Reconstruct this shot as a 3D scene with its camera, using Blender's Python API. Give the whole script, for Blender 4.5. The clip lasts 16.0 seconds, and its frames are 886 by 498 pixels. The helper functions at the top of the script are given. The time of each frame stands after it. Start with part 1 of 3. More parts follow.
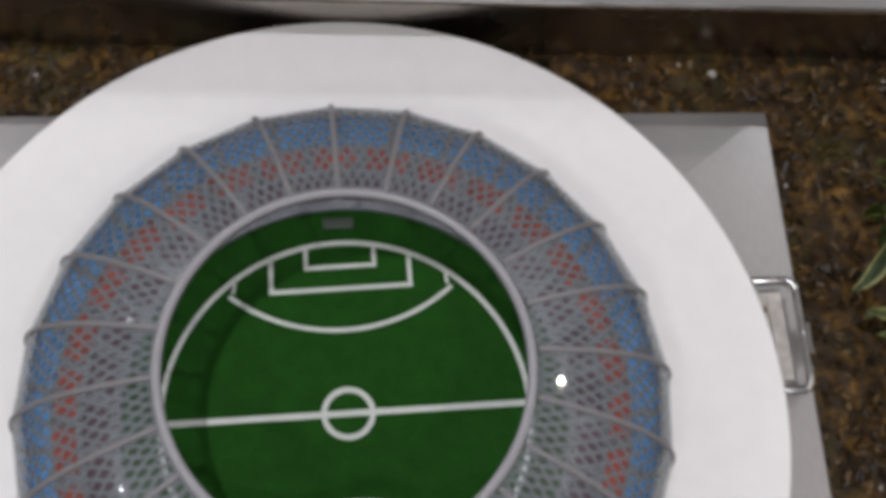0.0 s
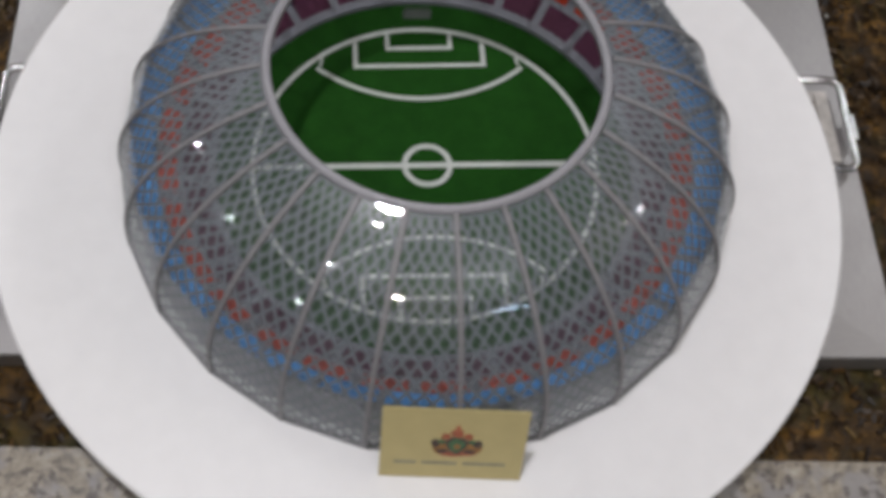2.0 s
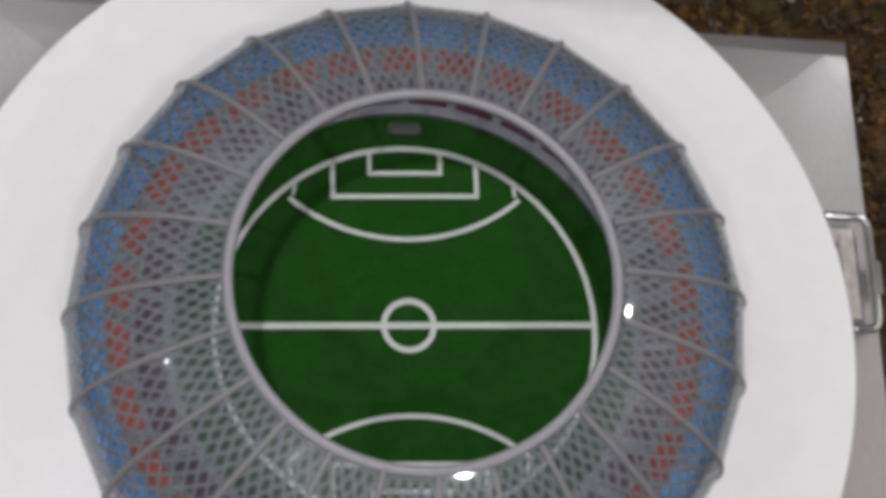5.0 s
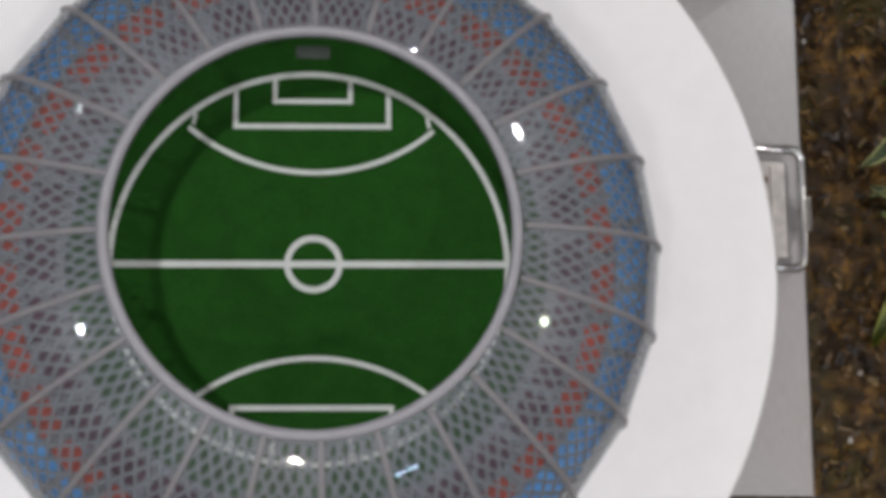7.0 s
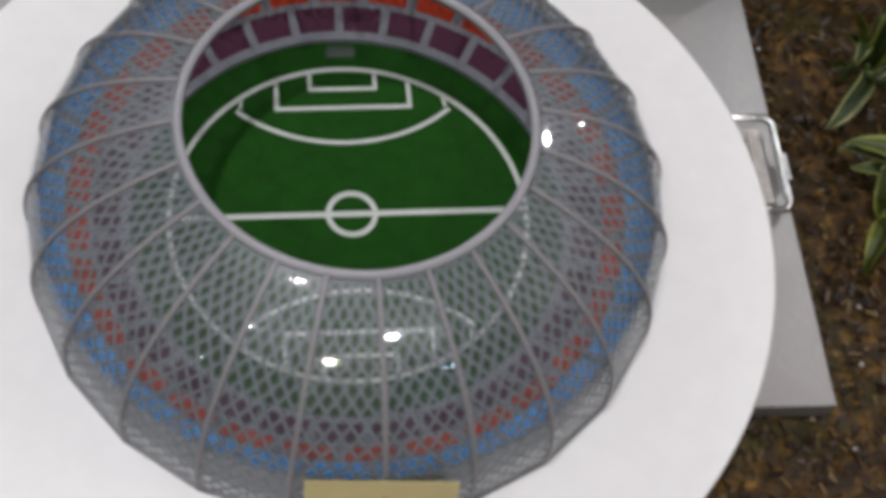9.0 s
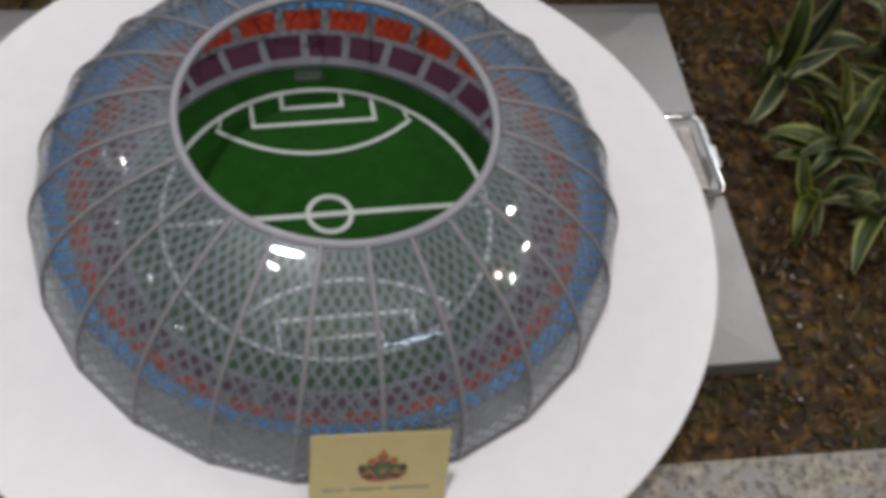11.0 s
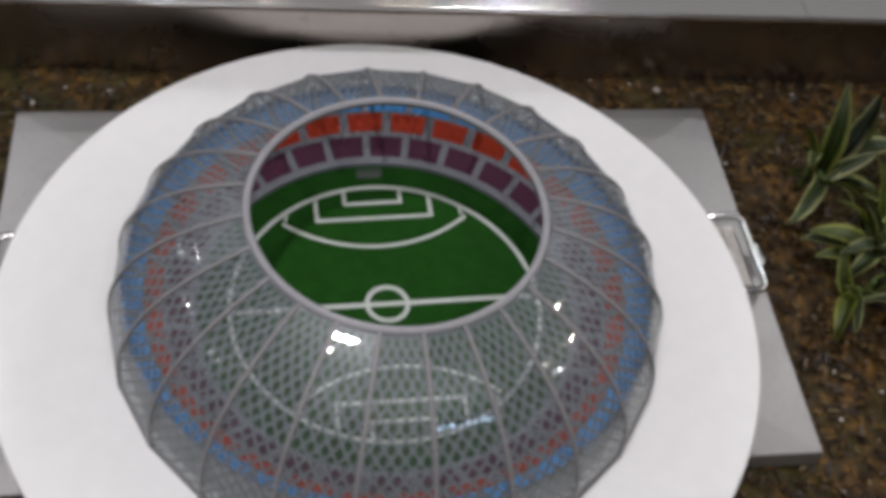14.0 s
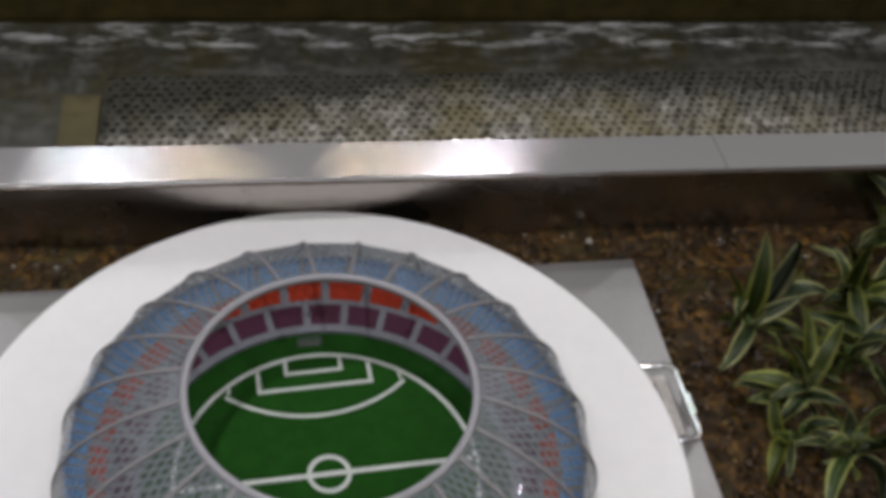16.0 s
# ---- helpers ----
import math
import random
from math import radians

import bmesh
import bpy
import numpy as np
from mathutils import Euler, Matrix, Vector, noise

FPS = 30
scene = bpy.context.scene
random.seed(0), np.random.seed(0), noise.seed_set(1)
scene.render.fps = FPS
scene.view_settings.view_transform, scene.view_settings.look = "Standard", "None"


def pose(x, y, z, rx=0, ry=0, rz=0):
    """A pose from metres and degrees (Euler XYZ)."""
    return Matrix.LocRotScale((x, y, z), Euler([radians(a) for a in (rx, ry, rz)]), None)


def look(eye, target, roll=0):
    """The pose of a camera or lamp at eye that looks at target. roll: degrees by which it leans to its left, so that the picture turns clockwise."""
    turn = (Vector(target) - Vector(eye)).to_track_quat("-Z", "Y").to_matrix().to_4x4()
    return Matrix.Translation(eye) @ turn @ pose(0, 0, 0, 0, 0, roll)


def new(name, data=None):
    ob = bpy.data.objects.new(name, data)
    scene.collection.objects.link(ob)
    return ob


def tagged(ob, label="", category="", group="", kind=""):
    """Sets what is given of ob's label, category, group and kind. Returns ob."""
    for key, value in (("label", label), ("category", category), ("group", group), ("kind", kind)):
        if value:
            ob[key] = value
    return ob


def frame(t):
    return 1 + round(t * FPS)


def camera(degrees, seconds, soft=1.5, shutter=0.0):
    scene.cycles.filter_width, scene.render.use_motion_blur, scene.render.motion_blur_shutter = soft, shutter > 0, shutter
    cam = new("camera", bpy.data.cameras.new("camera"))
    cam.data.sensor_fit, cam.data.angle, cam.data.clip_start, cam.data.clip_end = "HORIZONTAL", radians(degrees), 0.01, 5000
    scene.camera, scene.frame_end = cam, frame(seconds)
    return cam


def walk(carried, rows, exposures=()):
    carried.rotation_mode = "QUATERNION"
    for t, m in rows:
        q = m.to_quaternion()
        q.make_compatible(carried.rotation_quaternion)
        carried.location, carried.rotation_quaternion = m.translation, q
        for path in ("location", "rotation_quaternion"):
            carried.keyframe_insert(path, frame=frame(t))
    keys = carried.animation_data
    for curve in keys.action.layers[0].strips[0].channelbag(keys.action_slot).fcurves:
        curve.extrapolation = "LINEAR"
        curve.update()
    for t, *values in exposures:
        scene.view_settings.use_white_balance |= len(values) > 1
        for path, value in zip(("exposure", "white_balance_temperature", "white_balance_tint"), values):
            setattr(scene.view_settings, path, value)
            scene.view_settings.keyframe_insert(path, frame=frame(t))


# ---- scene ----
cam = camera(43.0, 16.0, 4.8)
PATH = [
    (0, (-0.011, -0.319, 1.401), (0.188, 0.421, -0.446), 11.2),
    (0.5, (-0.096, -0.447, 1.403), (0.181, 0.379, -0.397), 15.1),
    (1, (-0.159, -0.565, 1.385), (0.152, 0.326, -0.378), 15.9),
    (1.5, (-0.162, -0.665, 1.368), (0.046, 0.313, -0.364), 10.0),
    (2, (-0.118, -0.761, 1.294), (0.075, 0.181, -0.46), 9.1),
    (2.5, (0.008, -0.772, 1.306), (0.077, 0.187, -0.446), 6.6),
    (3, (0.104, -0.738, 1.341), (0.074, 0.182, -0.434), 3.3),
    (3.5, (0.053, -0.658, 1.366), (0.048, 0.195, -0.442), 4.9),
    (4, (-0.053, -0.513, 1.370), (0.074, 0.254, -0.473), 11.5),
    (4.5, (-0.124, -0.390, 1.349), (0.101, 0.2985, -0.516), 17.4),
    (7, (-0.011, -0.201, 1.324), (0.237, 0.148, -0.63), 35.0),
    (7.5, (-0.016, -0.308, 1.308), (0.222, 0.138, -0.626), 28.1),
    (8, (-0.011, -0.416, 1.293), (0.209, 0.156, -0.611), 21.3),
    (8.5, (-0.047, -0.554, 1.288), (0.2, 0.216, -0.541), 16.1),
    (11, (-0.171, -0.846, 1.323), (0.251, 0.202, -0.326), 13.7),
    (11.5, (-0.173, -0.843, 1.322), (0.246, 0.183, -0.342), 13.2),
    (12, (-0.16, -0.843, 1.331), (0.266, 0.196, -0.325), 13.2),
    (12.5, (-0.163, -0.85, 1.336), (0.202, 0.228, -0.308), 10.6),
    (13, (-0.175, -0.872, 1.342), (0.157, 0.248, -0.281), 10.0),
    (13.5, (-0.185, -0.887, 1.363), (0.149, 0.28, -0.227), 9.7),
    (14, (-0.191, -0.899, 1.38), (0.155, 0.307, -0.177), 9.7),
    (14.5, (-0.189, -0.904, 1.398), (0.163, 0.339, -0.129), 9.3),
    (15, (-0.183, -0.902, 1.413), (0.17, 0.341, -0.113), 9.0),
    (15.5, (-0.148, -0.907, 1.453), (0.209, 0.388, -0.028), 7.9),
    (16, (-0.141, -0.881, 1.48), (0.263, 0.464, 0.057), 7.7),
]
walk(cam, [(t, look(eye, target, roll)) for t, eye, target, roll in PATH],
     exposures=[(0, 0.04), (0.5, 0.02), (1.5, -0.01), (2.5, -0.13), (3.2, -0.14), (4.5, -0.03), (7, 0.07), (8.5, 0.09), (11, 0.01), (14, 0.04), (16, 0.02)])

# ---- world, lamps and exposure ----
world = bpy.data.worlds.new("hall_air")
scene.world = world
world.use_nodes = True
world.node_tree.nodes["Background"].inputs[0].default_value = (0.80, 0.82, 0.86, 1)
world.node_tree.nodes["Background"].inputs[1].default_value = 0.25

SLANT = -3.25                     # the planter lies a little askew to the pitch
PLANTER = pose(0, 0.0087, 0, 0, 0, SLANT)
CEILING = 3.6

# (x, y, watts, size, colour)
LAMPS = [
    (-0.50, -0.06, 44, 0.12, (1.0, 0.97, 0.95)),
    (-0.68, -0.40, 1.5, 0.045, (1.0, 0.95, 0.88)),
    (-0.73, 4.0, 8, 0.10, (0.95, 0.97, 1.0)),
    (-0.17, 4.0, 3.0, 0.06, (1.0, 0.80, 0.52)),
    (0.88, 4.0, 3.0, 0.06, (1.0, 0.82, 0.58)),
    (1.44, 4.0, 8, 0.10, (1.0, 0.92, 0.92)),
    (-1.43, -1.66, 20, 0.04, (0.98, 0.98, 1.0)),
    (0.80, -1.64, 20, 0.04, (0.98, 0.98, 1.0)),
    (-0.30, -2.50, 14, 0.04, (1.0, 0.92, 0.76)),
    (3.93, -0.84, 12, 0.035, (1.0, 0.90, 0.74)),
    (4.07, -0.63, 12, 0.035, (1.0, 0.90, 0.74)),
    (3.72, 0.90, 12, 0.035, (1.0, 0.92, 0.80)),
    (4.95, -1.33, 12, 0.035, (0.98, 0.97, 1.0)),
    (5.55, 0.15, 12, 0.035, (1.0, 0.90, 0.97)),
    (4.65, -3.50, 14, 0.05, (1.0, 0.92, 0.95)),
    (6.20, 3.70, 16, 0.05, (0.97, 0.98, 1.0)),
    (-5.08, -3.32, 7, 0.028, (0.92, 1.0, 0.94)),
    (-4.86, -3.46, 7, 0.028, (0.92, 1.0, 0.94)),
    (-4.90, -0.60, 9, 0.028, (0.97, 0.98, 1.0)),
    (-3.85, -0.75, 14, 0.04, (1.0, 0.97, 0.90)),
    (-5.60, 1.50, 12, 0.035, (0.97, 0.98, 1.0)),
    (-5.70, 3.85, 12, 0.035, (0.97, 0.98, 1.0)),
    (-4.30, 3.20, 12, 0.035, (0.97, 0.98, 1.0)),
    (-0.80, -4.30, 10, 0.05, (1.0, 0.92, 0.75)),
    # the last two are added fill for the board's far side, no known source
    (3.60, 2.60, 40, 0.06, (0.97, 0.98, 1.0)),
    (-2.60, 3.20, 36, 0.08, (0.97, 0.98, 1.0)),
]
PANELS = [(1.60, -3.14, 0.42, 0.09, 2.6), (3.05, -3.95, 0.42, 0.09, 2.6)]


# ---- materials ----
def material(name, rough=0.5, metal=0.0):
    m = bpy.data.materials.new(name)
    m.use_nodes = True
    b = m.node_tree.nodes["Principled BSDF"]
    b.inputs["Roughness"].default_value = rough
    b.inputs["Metallic"].default_value = metal
    return m, m.node_tree, b


def noise_node(nt, scale, detail=4.0, stretch=None, rough=0.55):
    n = nt.nodes.new("ShaderNodeTexNoise")
    n.inputs["Scale"].default_value = scale
    n.inputs["Detail"].default_value = detail
    n.inputs["Roughness"].default_value = rough
    tc = nt.nodes.new("ShaderNodeTexCoord")
    if stretch:
        mp = nt.nodes.new("ShaderNodeMapping")
        mp.inputs["Scale"].default_value = stretch
        nt.links.new(tc.outputs["Object"], mp.inputs["Vector"])
        nt.links.new(mp.outputs["Vector"], n.inputs["Vector"])
    else:
        nt.links.new(tc.outputs["Object"], n.inputs["Vector"])
    return n


def ramp(nt, source, stops):
    r = nt.nodes.new("ShaderNodeValToRGB")
    while len(r.color_ramp.elements) < len(stops):
        r.color_ramp.elements.new(0.5)
    for e, (p, c) in zip(r.color_ramp.elements, stops):
        e.position, e.color = p, (*c, 1)
    nt.links.new(source, r.inputs["Fac"])
    return r


def mix_colour(nt, fac, a, b, mode="MIX"):
    n = nt.nodes.new("ShaderNodeMix")
    n.data_type, n.blend_type = "RGBA", mode
    if isinstance(fac, float):
        n.inputs[0].default_value = fac
    else:
        nt.links.new(fac, n.inputs[0])
    for k, v in ((6, a), (7, b)):
        if isinstance(v, tuple):
            n.inputs[k].default_value = (*v, 1)
        else:
            nt.links.new(v, n.inputs[k])
    return n.outputs[2]


def bump(nt, b, height, strength, distance):
    n = nt.nodes.new("ShaderNodeBump")
    n.inputs["Strength"].default_value = strength
    n.inputs["Distance"].default_value = distance
    nt.links.new(height, n.inputs["Height"])
    nt.links.new(n.outputs["Normal"], b.inputs["Normal"])
    return n


def plain(name, colour, rough=0.5, metal=0.0, vary=0.12, scale=60.0, relief=0.0):
    """Paint or plastic: a base colour with fine grain and broad, faint wear."""
    m, nt, b = material(name, rough, metal)
    fine, broad = noise_node(nt, scale), noise_node(nt, scale * 0.09, 2.0)
    lo = tuple(c * (1 - vary) for c in colour)
    hi = tuple(min(1, c * (1 + vary)) for c in colour)
    one = ramp(nt, fine.outputs["Fac"], [(0.3, lo), (0.7, hi)])
    two = ramp(nt, broad.outputs["Fac"], [(0.3, (1 - vary * 0.7,) * 3), (0.7, (1, 1, 1))])
    nt.links.new(mix_colour(nt, 1.0, one.outputs[0], two.outputs[0], "MULTIPLY"), b.inputs["Base Color"])
    if relief:
        bump(nt, b, fine.outputs["Fac"], 0.5, relief)
    return m


def brushed(name, colour, rough, stretch, vary=0.15, stains=0.0):
    """Brushed steel: streaks along one way, with smudges."""
    m, nt, b = material(name, rough, 1.0)
    grain = noise_node(nt, 60.0, 5.0, stretch)
    smudge = noise_node(nt, 5.0, 5.0)
    lo, hi = tuple(c * (1 - vary) for c in colour), tuple(min(1, c * (1 + vary)) for c in colour)
    col = ramp(nt, grain.outputs["Fac"], [(0.3, lo), (0.7, hi)]).outputs[0]
    if stains:
        spot = ramp(nt, noise_node(nt, 9.0, 8.0, None, 0.65).outputs["Fac"], [(0.56, (0, 0, 0)), (0.74, (stains,) * 3)])
        col = mix_colour(nt, spot.outputs[0], col, (0.16, 0.10, 0.05))
    nt.links.new(col, b.inputs["Base Color"])
    r = ramp(nt, smudge.outputs["Fac"], [(0.25, (rough * 0.75,) * 3), (0.75, (min(1, rough * 1.3),) * 3)])
    nt.links.new(r.outputs[0], b.inputs["Roughness"])
    bump(nt, b, grain.outputs["Fac"], 0.15, 0.0006)
    return m


def acrylic():
    """Thin clear sheet: lets light through, mirrors lamps, a little haze."""
    m, nt, b = material("clear_acrylic", 0.04)
    nt.nodes.remove(b)
    out = nt.nodes["Material Output"]
    clear = nt.nodes.new("ShaderNodeBsdfTransparent")
    clear.inputs[0].default_value = (0.945, 0.955, 0.962, 1)
    haze = nt.nodes.new("ShaderNodeBsdfDiffuse")
    haze.inputs[0].default_value = (0.62, 0.68, 0.72, 1)
    gloss = nt.nodes.new("ShaderNodeBsdfGlossy")
    gloss.inputs[0].default_value = (1, 1, 1, 1)
    gloss.inputs["Roughness"].default_value = 0.022
    face = nt.nodes.new("ShaderNodeLayerWeight")
    face.inputs[0].default_value = 0.5
    power = nt.nodes.new("ShaderNodeMath")
    power.operation = "POWER"
    power.inputs[1].default_value = 4.6
    nt.links.new(face.outputs["Facing"], power.inputs[0])
    fres = nt.nodes.new("ShaderNodeMath")
    fres.operation = "MULTIPLY_ADD"
    fres.inputs[1].default_value = 0.30
    fres.inputs[2].default_value = 0.03
    nt.links.new(power.outputs[0], fres.inputs[0])
    mottle = noise_node(nt, 24.0, 3.0)
    hz = ramp(nt, mottle.outputs["Fac"], [(0.3, (0.018,) * 3), (0.75, (0.048,) * 3)])
    a = nt.nodes.new("ShaderNodeMixShader")
    nt.links.new(hz.outputs[0], a.inputs[0])
    nt.links.new(clear.outputs[0], a.inputs[1])
    nt.links.new(haze.outputs[0], a.inputs[2])
    c = nt.nodes.new("ShaderNodeMixShader")
    nt.links.new(fres.outputs[0], c.inputs[0])
    nt.links.new(a.outputs[0], c.inputs[1])
    nt.links.new(gloss.outputs[0], c.inputs[2])
    scuff = nt.nodes.new("ShaderNodeBsdfGlossy")
    scuff.inputs[0].default_value = (1, 1, 1, 1)
    scuff.inputs["Roughness"].default_value = 0.34
    e = nt.nodes.new("ShaderNodeMixShader")
    e.inputs[0].default_value = 0.014
    nt.links.new(c.outputs[0], e.inputs[1])
    nt.links.new(scuff.outputs[0], e.inputs[2])
    nt.links.new(e.outputs[0], out.inputs[0])
    return m


def granite():
    """Beige and grey grains with dark mica blotches and pale quartz."""
    m, nt, b = material("speckled_granite", 0.4)
    c = ramp(nt, noise_node(nt, 70.0, 5.0, None, 0.6).outputs["Fac"], [(0.32, (0.15, 0.135, 0.12)), (0.47, (0.27, 0.235, 0.185)), (0.60, (0.36, 0.32, 0.26)), (0.75, (0.46, 0.43, 0.38))])
    dark = ramp(nt, noise_node(nt, 95.0, 3.0, (1, 1, 1.3)).outputs["Fac"], [(0.52, (0, 0, 0)), (0.64, (0.85,) * 3)])
    grey = ramp(nt, noise_node(nt, 33.0, 3.0, (1.1, 1, 1)).outputs["Fac"], [(0.48, (0, 0, 0)), (0.62, (0.8,) * 3)])
    col = mix_colour(nt, grey.outputs[0], c.outputs[0], (0.26, 0.25, 0.25))
    nt.links.new(mix_colour(nt, dark.outputs[0], col, (0.085, 0.07, 0.065)), b.inputs["Base Color"])
    return m


def soil_material(name, dark, mid, light, moss):
    m, nt, b = material(name, 0.62)
    b.inputs["Specular IOR Level"].default_value = 0.4
    n = noise_node(nt, 42.0, 8.0, None, 0.62)
    c = ramp(nt, n.outputs["Fac"], [(0.28, dark), (0.5, mid), (0.72, light)])
    patch = ramp(nt, noise_node(nt, 7.0, 4.0).outputs["Fac"], [(0.46, (0, 0, 0)), (0.62, (0.75,) * 3)])
    broad = ramp(nt, noise_node(nt, 12.0, 3.0).outputs["Fac"], [(0.3, (0.45,) * 3), (0.7, (1, 1, 1))])
    col = mix_colour(nt, patch.outputs[0], c.outputs[0], moss)
    nt.links.new(mix_colour(nt, 1.0, col, broad.outputs[0], "MULTIPLY"), b.inputs["Base Color"])
    bump(nt, b, n.outputs["Fac"], 0.9, 0.008)
    return m


def chip_material():
    m, nt, b = material("bark_chips", 0.5)
    g = nt.nodes.new("ShaderNodeNewGeometry")
    c = ramp(nt, g.outputs["Random Per Island"], [(0.0, (0.010, 0.005, 0.002)), (0.5, (0.034, 0.016, 0.003)), (0.85, (0.130, 0.062, 0.010)), (1.0, (0.19, 0.125, 0.045))])
    f = ramp(nt, noise_node(nt, 120.0).outputs["Fac"], [(0.3, (0.6,) * 3), (0.7, (1, 1, 1))])
    nt.links.new(mix_colour(nt, 1.0, c.outputs[0], f.outputs[0], "MULTIPLY"), b.inputs["Base Color"])
    return m


def leaf_material():
    """Dark green blade, cream-yellow margins and fine lengthwise stripes."""
    m, nt, b = material("striped_leaf", 0.38)
    uv = nt.nodes.new("ShaderNodeUVMap")
    uv.uv_map = "UVMap"
    sep = nt.nodes.new("ShaderNodeSeparateXYZ")
    nt.links.new(uv.outputs[0], sep.inputs[0])
    info = nt.nodes.new("ShaderNodeObjectInfo")
    wob = noise_node(nt, 30.0, 2.0)
    ma = nt.nodes.new("ShaderNodeMath")
    ma.operation = "MULTIPLY_ADD"
    nt.links.new(wob.outputs["Fac"], ma.inputs[0])
    ma.inputs[1].default_value = 0.10
    nt.links.new(sep.outputs[0], ma.inputs[2])
    green = ramp(nt, info.outputs["Random"], [(0.0, (0.016, 0.038, 0.014)), (0.5, (0.026, 0.052, 0.014)), (1.0, (0.060, 0.084, 0.012))])
    cream = ramp(nt, info.outputs["Random"], [(0.0, (0.40, 0.40, 0.19)), (0.5, (0.25, 0.27, 0.060)), (1.0, (0.24, 0.26, 0.030))])
    edge = ramp(nt, ma.outputs[0], [(0.0, (1, 1, 1)), (0.20, (0.9, 0.9, 0.9)), (0.27, (0.05, 0.05, 0.05)), (0.44, (0, 0, 0)), (0.50, (0.30, 0.30, 0.30)), (0.57, (0, 0, 0)), (0.84, (0.05, 0.05, 0.05)), (0.91, (0.9, 0.9, 0.9)), (1.0, (1, 1, 1))])
    nt.links.new(mix_colour(nt, edge.outputs[0], green.outputs[0], cream.outputs[0]), b.inputs["Base Color"])
    vein = nt.nodes.new("ShaderNodeTexWave")
    vein.inputs["Scale"].default_value = 6.0
    nt.links.new(uv.outputs[0], vein.inputs["Vector"])
    bump(nt, b, vein.outputs["Fac"], 0.25, 0.001)
    return m


def water_material():
    m, nt, b = material("water_film", 0.05)
    nt.nodes.remove(b)
    out = nt.nodes["Material Output"]
    clear = nt.nodes.new("ShaderNodeBsdfTransparent")
    clear.inputs[0].default_value = (0.93, 0.93, 0.92, 1)
    gloss = nt.nodes.new("ShaderNodeBsdfGlossy")
    gloss.inputs["Roughness"].default_value = 0.05
    face = nt.nodes.new("ShaderNodeLayerWeight")
    face.inputs[0].default_value = 0.5
    power = nt.nodes.new("ShaderNodeMath")
    power.operation = "POWER"
    power.inputs[1].default_value = 5.0
    nt.links.new(face.outputs["Facing"], power.inputs[0])
    fres = nt.nodes.new("ShaderNodeMath")
    fres.operation = "MULTIPLY_ADD"
    fres.inputs[1].default_value = 0.7
    fres.inputs[2].default_value = 0.02
    nt.links.new(power.outputs[0], fres.inputs[0])
    n = noise_node(nt, 26.0, 4.0, (0.7, 1.0, 1.0))
    bp = nt.nodes.new("ShaderNodeBump")
    bp.inputs["Strength"].default_value = 0.25
    bp.inputs["Distance"].default_value = 0.003
    nt.links.new(n.outputs["Fac"], bp.inputs["Height"])
    nt.links.new(bp.outputs[0], gloss.inputs["Normal"])
    nt.links.new(bp.outputs[0], face.inputs["Normal"])
    c = nt.nodes.new("ShaderNodeMixShader")
    nt.links.new(fres.outputs[0], c.inputs[0])
    nt.links.new(clear.outputs[0], c.inputs[1])
    nt.links.new(gloss.outputs[0], c.inputs[2])
    nt.links.new(c.outputs[0], out.inputs[0])
    return m


def basin_material():
    """Wet dark basin floor; white water glints are painted on towards the back wall."""
    m, nt, b = material("wet_basin", 0.3)
    tc = nt.nodes.new("ShaderNodeTexCoord")
    sep = nt.nodes.new("ShaderNodeSeparateXYZ")
    nt.links.new(tc.outputs["Object"], sep.inputs[0])
    base = ramp(nt, noise_node(nt, 30.0, 9.0, (1.6, 1.0, 1.0), 0.72).outputs["Fac"], [(0.3, (0.022, 0.022, 0.017)), (0.52, (0.062, 0.063, 0.057)), (0.8, (0.20, 0.20, 0.195))])
    # white flecks in the colour imitate glints on the rippled water
    glint = ramp(nt, noise_node(nt, 15.0, 10.0, (0.75, 2.2, 1.0), 0.72).outputs["Fac"], [(0.50, (0, 0, 0)), (0.63, (0.9,) * 3)])
    zone = ramp(nt, sep.outputs[1], [(0.80, (0.06,) * 3), (0.93, (0.25,) * 3), (0.955, (1, 1, 1)), (1.0, (0.9,) * 3)])
    fac = mix_colour(nt, 1.0, glint.outputs[0], zone.outputs[0], "MULTIPLY")
    olive = ramp(nt, noise_node(nt, 3.5, 6.0, (1.3, 1.0, 1.0), 0.65).outputs["Fac"], [(0.44, (0, 0, 0)), (0.62, (0.8,) * 3)])
    algae = ramp(nt, noise_node(nt, 45.0, 8.0, None, 0.7).outputs["Fac"], [(0.3, (0.020, 0.017, 0.006)), (0.6, (0.070, 0.058, 0.022)), (0.8, (0.17, 0.145, 0.075))])
    floor_col = mix_colour(nt, olive.outputs[0], base.outputs[0], algae.outputs[0])
    nt.links.new(mix_colour(nt, fac, floor_col, (0.55, 0.56, 0.58)), b.inputs["Base Color"])
    return m


